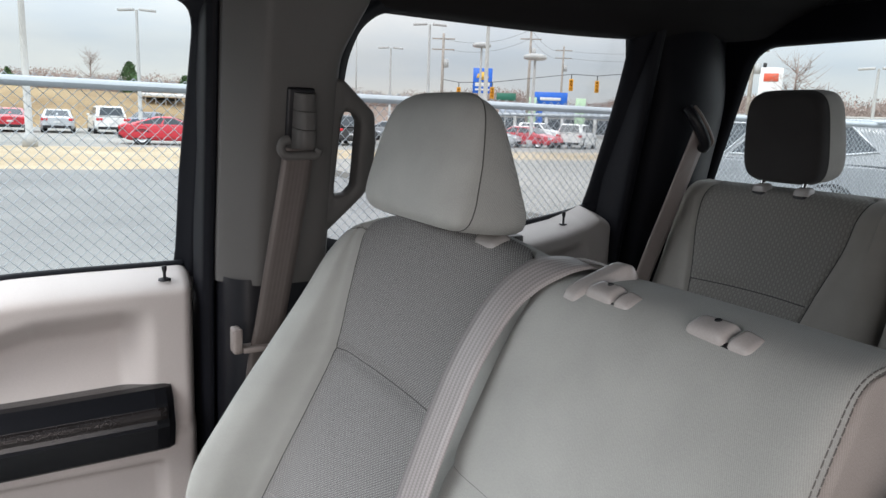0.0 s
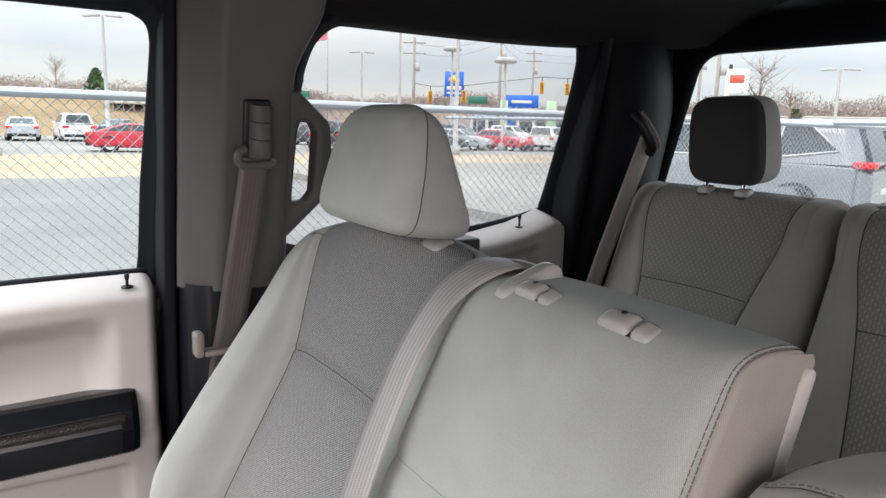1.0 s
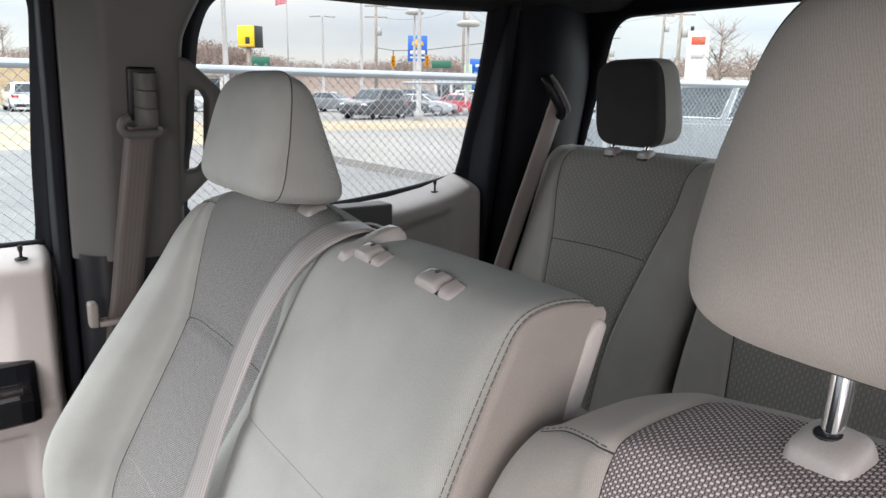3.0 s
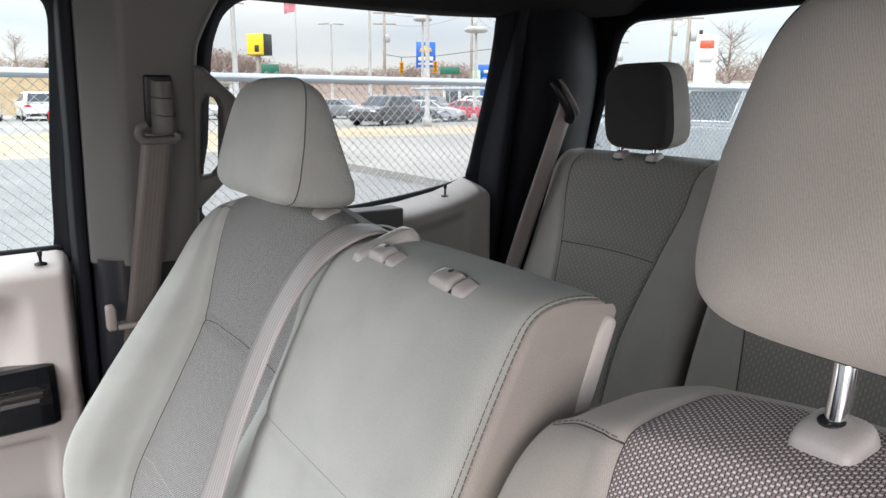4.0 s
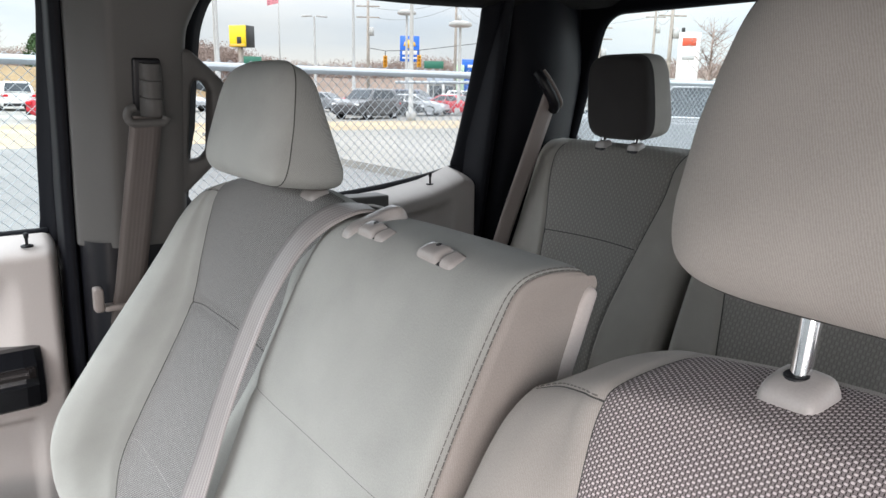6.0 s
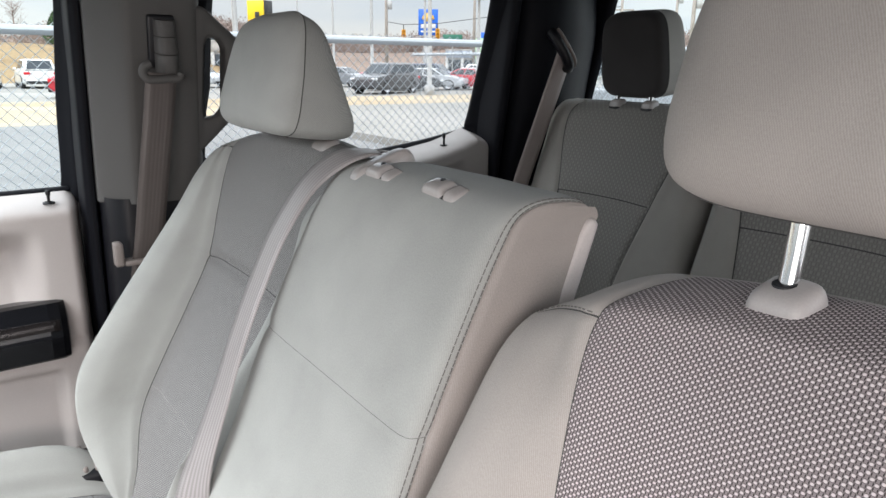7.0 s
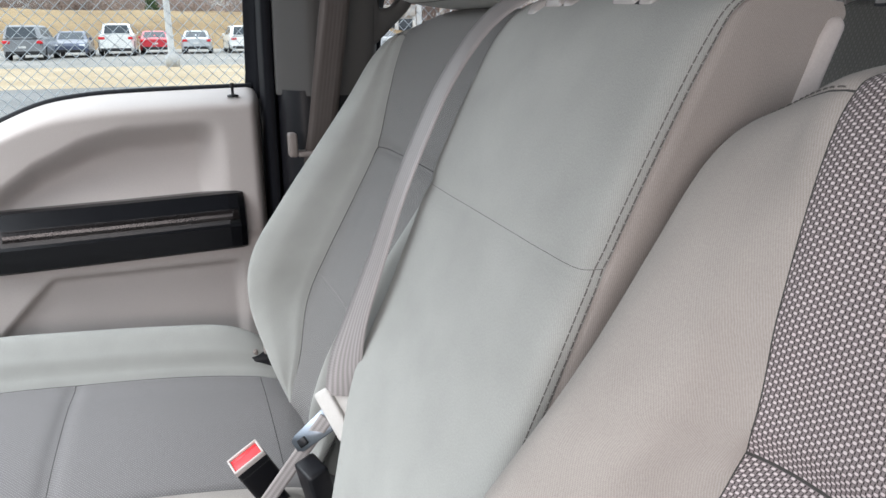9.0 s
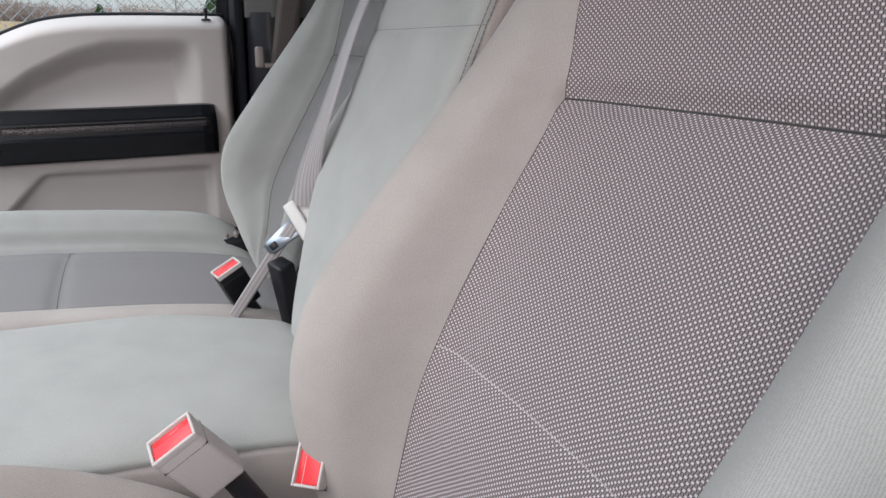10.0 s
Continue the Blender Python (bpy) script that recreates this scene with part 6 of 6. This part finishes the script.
FLAG = grained("faded_flag_cloth", (0.55, 0.22, 0.25), 0.9, 6, 0.3, 0.0)
part("flag", me, FLAG, fl)
# road signs and signals
for x, y, z, wd, ht, mt, lab in ((-83.7, 32.0, 4.7, 2.6, 1.1, SIGN_GREEN, "teal green road sign"), (-73.5, 51.5, 4.8, 2.4, 0.9, SIGN_GREEN, "green overhead road sign")):
    sg_ = thing("road_sign", lab, "sign", "road signs")
    m = facing(x, y, 0)
    b2 = bmesh.new()
    box(b2, (-wd / 2, -0.05, z - ht / 2), (wd / 2, 0.05, z + ht / 2), 0.02, 1, m)
    part("plate", b2, mt, sg_)
    b2 = bmesh.new()
    box(b2, (-0.08, 0.05, 0), (0.08, 0.2, z + ht / 2), 0.01, 1, m)
    part("post", b2, POLE_PAINT, sg_)
for x, y, z in ((-53.4, 44.9, 5.4), (-51.8, 46.7, 5.3), (-59.6, 36.2, 4.3), (-57.4, 38.6, 4.4)):
    ts = thing("traffic_light", "yellow traffic signal hanging over the road", "traffic light", "traffic lights")
    m = facing(x, y, z)
    b2 = bmesh.new()
    box(b2, (-0.20, -0.15, -0.55), (0.20, 0.15, 0.55), 0.04, 2, m)
    part("housing", b2, SIGNAL, ts)
    for k in (-1, 0, 1):
        b2 = bmesh.new()
        lathe(b2, [(0.0, 0.0), (0.13, 0.0), (0.15, 0.14)], m @ pose(0, -0.15, k * 0.34, 90, 0, 0), 12)
        part("lens_hood", b2, SIGNAL, ts)
    b2 = bmesh.new()
    box(b2, (-0.04, -0.04, 0.55), (0.04, 0.04, 1.0), 0.0, 1, m)
    part("hanger", b2, SIGN_BLACK, ts)
b2 = bmesh.new()
tube(b2, [(-61.3, 35.3, 5.6), (-59.6, 36.2, 5.3), (-57.4, 38.6, 5.4), (-53.4, 44.9, 6.4), (-51.8, 46.7, 6.3), (-47.0, 52.0, 7.0)], 0.03, 5)
tagged(part("signal_wire", b2, SIGN_BLACK), "black span wire that carries the traffic signals", "cable", "power lines")


def building(name, label, x, y, turn, length, depth, height, bays, wall_m, band_m, base=0.012):
    """A low commercial building: walls, fascia band, flat roof, a row of windows and piers on its front."""
    bd = thing(name, label, "building", "buildings")
    m = facing(x, y, base, turn)
    b2 = bmesh.new()
    box(b2, (-length / 2, 0, 0), (length / 2, depth, height), 0.02, 1, m)
    part("wall", b2, wall_m, bd)
    b2 = bmesh.new()
    box(b2, (-length / 2 - 0.1, -0.25, height - 0.9), (length / 2 + 0.1, depth + 0.1, height), 0.03, 1, m)
    part("fascia", b2, band_m, bd)
    b2 = bmesh.new()
    box(b2, (-length / 2 - 0.15, -0.3, height), (length / 2 + 0.15, depth + 0.15, height + 0.18), 0.02, 1, m)
    part("roof", b2, CONCRETE, bd)
    step = length / bays
    for k in range(bays):
        c = -length / 2 + step * (k + 0.5)
        b2 = bmesh.new()
        box(b2, (c - step * 0.38, -0.05, 0.5), (c + step * 0.38, 0.06, height - 1.15), 0.01, 1, m)
        wn = part("window", b2, DARK_GLASS, bd)
        b2 = bmesh.new()
        box(b2, (c - step * 0.42, -0.09, 0.38), (c + step * 0.42, 0.05, 0.5), 0.01, 1, m)
        part("sill", b2, SIGN_WHITE, wn)
    for k in range(bays + 1):
        c = -length / 2 + step * k
        b2 = bmesh.new()
        box(b2, (c - 0.16, -0.16, 0), (c + 0.16, 0.0, height - 0.9), 0.02, 1, m)
        part("pier", b2, SIGN_WHITE, bd)
    return bd


building("showroom", "low grey and blue car showroom", -71.5, 64.5, -8, 26, 12, 3.5, 12, CONCRETE, grained("pale_blue_fascia", (0.42, 0.47, 0.55), 0.5, 10, 0.05, 0.0))
bd = thing("entry_portal", "bright blue showroom entry portal", "building", "buildings")
m = facing(-69.6, 55.4, 0)
for nm, lo, hi, mt in (("lintel", (-2.0, 0, 4.0), (2.0, 1.6, 5.5), SIGN_BLUE), ("jamb", (-2.0, 0, 0), (-0.9, 1.6, 4.0), SIGN_BLUE), ("white_shape", (-1.3, -0.05, 4.5), (1.2, 0.0, 4.85), SIGN_WHITE)):
    b2 = bmesh.new()
    box(b2, lo, hi, 0.02, 1, m)
    part(nm, b2, mt, bd)
PALE_GREEN = grained("pale_green_cladding", (0.45, 0.62, 0.42), 0.6, 10, 0.05, 0.0)
for x, y in ((-70.5, 53.2), (-66.6, 57.6)):
    b2 = bmesh.new()
    box(b2, (-0.6, 0, 0), (0.6, 0.8, 4.8), 0.03, 1, facing(x, y, 0.012))
    tagged(part("green_pier", b2, PALE_GREEN), "pale green clad pier beside the showroom", "pillar", "showroom piers")
building("low_building", "low pale concrete building with dark openings", -74.0, 18.5, 0, 11, 5, 3.6, 6, CONCRETE, CONCRETE)
building("store", "long pale store behind the rear lot", -30.0, 78.0, 0, 60, 14, 3.4, 14, CONCRETE, SIGN_WHITE)
# white pylon with red shape, behind the rear lot
sg_ = thing("price_sign", "white pylon sign with a faded red shape", "sign", "roadside signs")
m = facing(-40.7, 56.8, 0)
for nm, lo, hi, mt in (("pylon", (-0.95, 0, 0), (0.95, 0.7, 7.3), SIGN_WHITE), ("red_shape", (-0.6, -0.06, 6.1), (0.6, 0.0, 6.8), SIGN_RED), ("grey_bar", (-0.55, -0.06, 4.9), (0.55, 0.0, 5.25), POLE_PAINT), ("cap", (-0.75, 0.1, 7.3), (-0.45, 0.6, 7.7), SIGN_BLACK)):
    b2 = bmesh.new()
    box(b2, lo, hi, 0.02, 1, m)
    part(nm, b2, mt, sg_)

# ---- outside: bank, woods and trees ----
by = np.linspace(-120, 26, 90)
rows = []
for s, h in ((0.0, 0.0), (0.15, 0.4), (0.45, 1.6), (0.75, 2.9), (1.0, 3.3), (1.6, 3.3), (2.4, 0.0)):
    rows.append([(-62 - 17 * s + 1.2 * noise.noise((y * 0.05, s, 0)), y, 0.0 + h * (1 + 0.22 * noise.noise((y * 0.09, s * 2, 4))) * float(smooth01(30 - y, 0, 14))) for y in by])
tagged(part("bank", grid_mesh("bank", np.array(rows)), DRY_GRASS), "embankment of dry brown grass", "bank", kind="structure")


def low_shelter(x, y, z, length, height, label):
    """A low open-fronted shelter: a pale roof on thin posts before a dark back wall."""
    sh = thing("low_shelter", label, "shelter", at=(x, y, z))
    b2 = bmesh.new()
    box(b2, (-2.0, -0.15, height - 0.22), (0.25, length + 0.15, height), 0.03, 2, pose(0, 0, 0, 0, 3, 0))
    part("roof", b2, SIGN_WHITE, sh, "pale flat roof edge")
    b2 = bmesh.new()
    box(b2, (-1.9, 0.0, -0.6), (-1.8, length, height - 0.28), 0.01, 1)
    part("back_wall", b2, SIGN_BLACK, sh)
    for k in range(5):
        b2 = bmesh.new()
        box(b2, (-0.05, length * k / 4 - 0.05, -0.6), (0.05, length * k / 4 + 0.05, height - 0.22), 0.01, 1)
        part("post", b2, WOOD_POLE, sh)
    return sh


low_shelter(-71.0, 9.5, 1.75, 3.5, 1.30, "low dark open shelter with pale roof on the bank")


def bare_crown(verts, faces, x, y, z, h, w, rnd, blades):
    """Winter tree seen from afar: a trunk sliver and a loose rounded cloud of twig clumps."""
    b = len(verts)
    r = 0.02 * h
    verts.extend(((x - r, y - r, z - 0.3), (x + r, y - r, z - 0.3), (x, y + r, z - 0.3), (x, y, z + h * 0.8)))
    faces.extend(((b, b + 1, b + 3), (b + 1, b + 2, b + 3), (b + 2, b, b + 3)))
    for _ in range(blades):
        d = Vector((rnd.gauss(0, 1), rnd.gauss(0, 1), rnd.gauss(0, 1))).normalized() * rnd.uniform(0.2, 1.0) ** 0.5
        c = Vector((x + d.x * w, y + d.y * w, z + h * (0.58 + 0.42 * d.z)))
        b = len(verts)
        s = h * 0.030
        for _k in range(3):
            verts.append(tuple(c + Vector((rnd.uniform(-1, 1) * s * 0.9, rnd.uniform(-1, 1) * s * 0.9, rnd.uniform(-1, 1) * s * 1.3))))
        faces.append((b, b + 1, b + 2))


def woods(name, line, depth, count, h0, h1, seed, label, blades=26):
    rnd = random.Random(seed)
    verts, faces = [], []
    line = [Vector(p) for p in line]
    seg = [(b - a).length for a, b in zip(line[:-1], line[1:])]
    for _ in range(count):
        d = rnd.uniform(0, sum(seg))
        k = 0
        while d > seg[k] and k < len(seg) - 1:
            d -= seg[k]
            k += 1
        p = line[k].lerp(line[k + 1], d / seg[k])
        out = Vector((p.x, p.y, 0)).normalized() * rnd.uniform(0, depth)
        h = rnd.uniform(h0, h1) * (0.8 + 0.4 * noise.noise((p.x * 0.03, p.y * 0.03, seed)))
        bare_crown(verts, faces, p.x + out.x, p.y + out.y, p.z, h, h * 0.42, rnd, blades)
    me = bpy.data.meshes.new(name)
    me.from_pydata(verts, [], faces)
    ob = part(name, me, TWIG, smooth=False)
    return tagged(ob, label, "woods", kind="stuff")


woods("far_woods", [(-88, -120, 2.2), (-88, 14, 2.4), (-100, 24, 0)], 14, 800, 3.6, 5.2, 3, "brown leafless woods on the bank", 420)
woods("hill_woods", [(-120, 22, 1), (-170, 60, 4), (-178, 90, 3), (-150, 132, 3), (-105, 125, 1)], 40, 760, 6.5, 10.5, 8, "brown leafless woods on the far hills", 300)
woods("rear_woods", [(-110, 122, 0), (-70, 130, 0), (-20, 150, 0), (60, 150, 0)], 30, 520, 8.0, 11.5, 9, "brown leafless woods behind the rear lot", 380)
HILL = patchy("wooded_hill_ground", (0.18, 0.135, 0.11), (0.24, 0.18, 0.145), 0.06, 1.0, 0.5, 1.0)
hill = []
for k, (d, h) in enumerate(((0, 0.0), (20, 2.5), (45, 5.5), (90, 8.0), (160, 9.0), (260, 0))):
    row = []
    for a in np.linspace(radians(118), radians(196), 70):
        r = 150 + d + 22 * noise.noise((a * 3, 1, 2)) - 45 * float(smooth01(a, 2.75, 3.2))
        row.append((r * math.cos(a), r * math.sin(a), h * (0.75 + 0.5 * noise.noise((a * 5, k * 0.4, 7)))))
    hill.append(row)
tagged(part("hill", grid_mesh("hill", np.array(hill)), HILL), "low brown wooded hills in the distance", "hill", kind="structure")


def bare_tree(x, y, z, h, seed, label):
    rnd = random.Random(seed)
    tr = thing("bare_tree", label, "tree", "trees", at=(x, y, z))
    b2 = bmesh.new()
    lathe(b2, [(0.028 * h, -0.2), (0.020 * h, h * 0.25), (0.013 * h, h * 0.5), (0.006 * h, h * 0.75), (0.0015 * h, h * 0.97)], Matrix.Identity(4), 8)
    part("trunk", b2, TWIG, tr)
    verts, faces = [], []
    for _ in range(26):
        t, a = rnd.uniform(0.28, 0.8), rnd.uniform(0, 6.283)
        o = Vector((0, 0, h * t))
        e = o + Vector((math.cos(a), math.sin(a), rnd.uniform(0.5, 1.1))) * h * 0.36 * (1.15 - t)
        for k in range(7):
            s = rnd.uniform(0.25, 1.0)
            p = o.lerp(e, s)
            q = p + Vector((rnd.uniform(-1, 1), rnd.uniform(-1, 1), rnd.uniform(0.1, 1.1))) * h * 0.13
            for u, v, r in ((o, e, 0.006 * h), (p, q, 0.0028 * h)):
                d = (v - u)
                sd = Vector((d.y, -d.x, 0.01)).normalized()
                ot = d.cross(sd).normalized()
                b = len(verts)
                verts.extend([tuple(u + r * sd), tuple(u - r * 0.5 * sd + r * 0.87 * ot), tuple(u - r * 0.5 * sd - r * 0.87 * ot), tuple(v)])
                faces.extend(((b, b + 1, b + 3), (b + 1, b + 2, b + 3), (b + 2, b, b + 3)))
    me = bpy.data.meshes.new("crown")
    me.from_pydata(verts, [], faces)
    part("crown", me, TWIG, tr, smooth=False)
    return tr


bare_tree(-33.4, 49.6, 0.0, 7.8, 4, "tall bare tree with fine twigs")
bare_tree(-31.3, 50.4, 0.0, 5.6, 6, "smaller bare tree with fine twigs")
bare_tree(-84.4, 6.0, 3.2, 4.6, 5, "bare tree on the bank")


def conifer(x, y, z, h, w, seed, label):
    rnd = random.Random(seed)
    tr = thing("conifer", label, "tree", "trees", at=(x, y, z))
    b2 = bmesh.new()
    tube(b2, [(0, 0, -0.2), (0, 0, h * 0.5), (0, 0, h * 0.95)], 0.02 * h, 7, [(1, 0, 0)] * 3, cap=False)
    part("trunk", b2, TWIG, tr)
    verts, faces = [], []
    for _ in range(620):
        t = rnd.uniform(0.04, 1.0)
        a, rr = rnd.uniform(0, 6.283), w * min(1.0, 0.55 + 1.6 * t) * (1 - t) ** 0.5 * rnd.uniform(0.3, 1.0)
        c = Vector((math.cos(a) * rr, math.sin(a) * rr, h * t))
        b = len(verts)
        for _k in range(3):
            verts.append(tuple(c + Vector((rnd.uniform(-1, 1), rnd.uniform(-1, 1), rnd.uniform(-1, 1))) * h * 0.085))
        faces.append((b, b + 1, b + 2))
    me = bpy.data.meshes.new("crown")
    me.from_pydata(verts, [], faces)
    part("crown", me, CONIFER, tr, smooth=False)
    return tr


conifer(-84.0, 9.7, 3.0, 3.4, 1.5, 1, "dense green conifer on the bank")
conifer(-85.0, 15.5, 2.6, 2.8, 1.0, 2, "small green conifer on the bank")
conifer(-85.0, -1.5, 3.0, 2.2, 0.9, 3, "small green conifer on the bank")
conifer(-31.3, 51.2, 0.0, 3.4, 0.8, 4, "small dark green conifer behind the rear lot")
conifer(-28.6, 52.6, 0.0, 2.6, 0.7, 5, "small dark green conifer behind the rear lot")
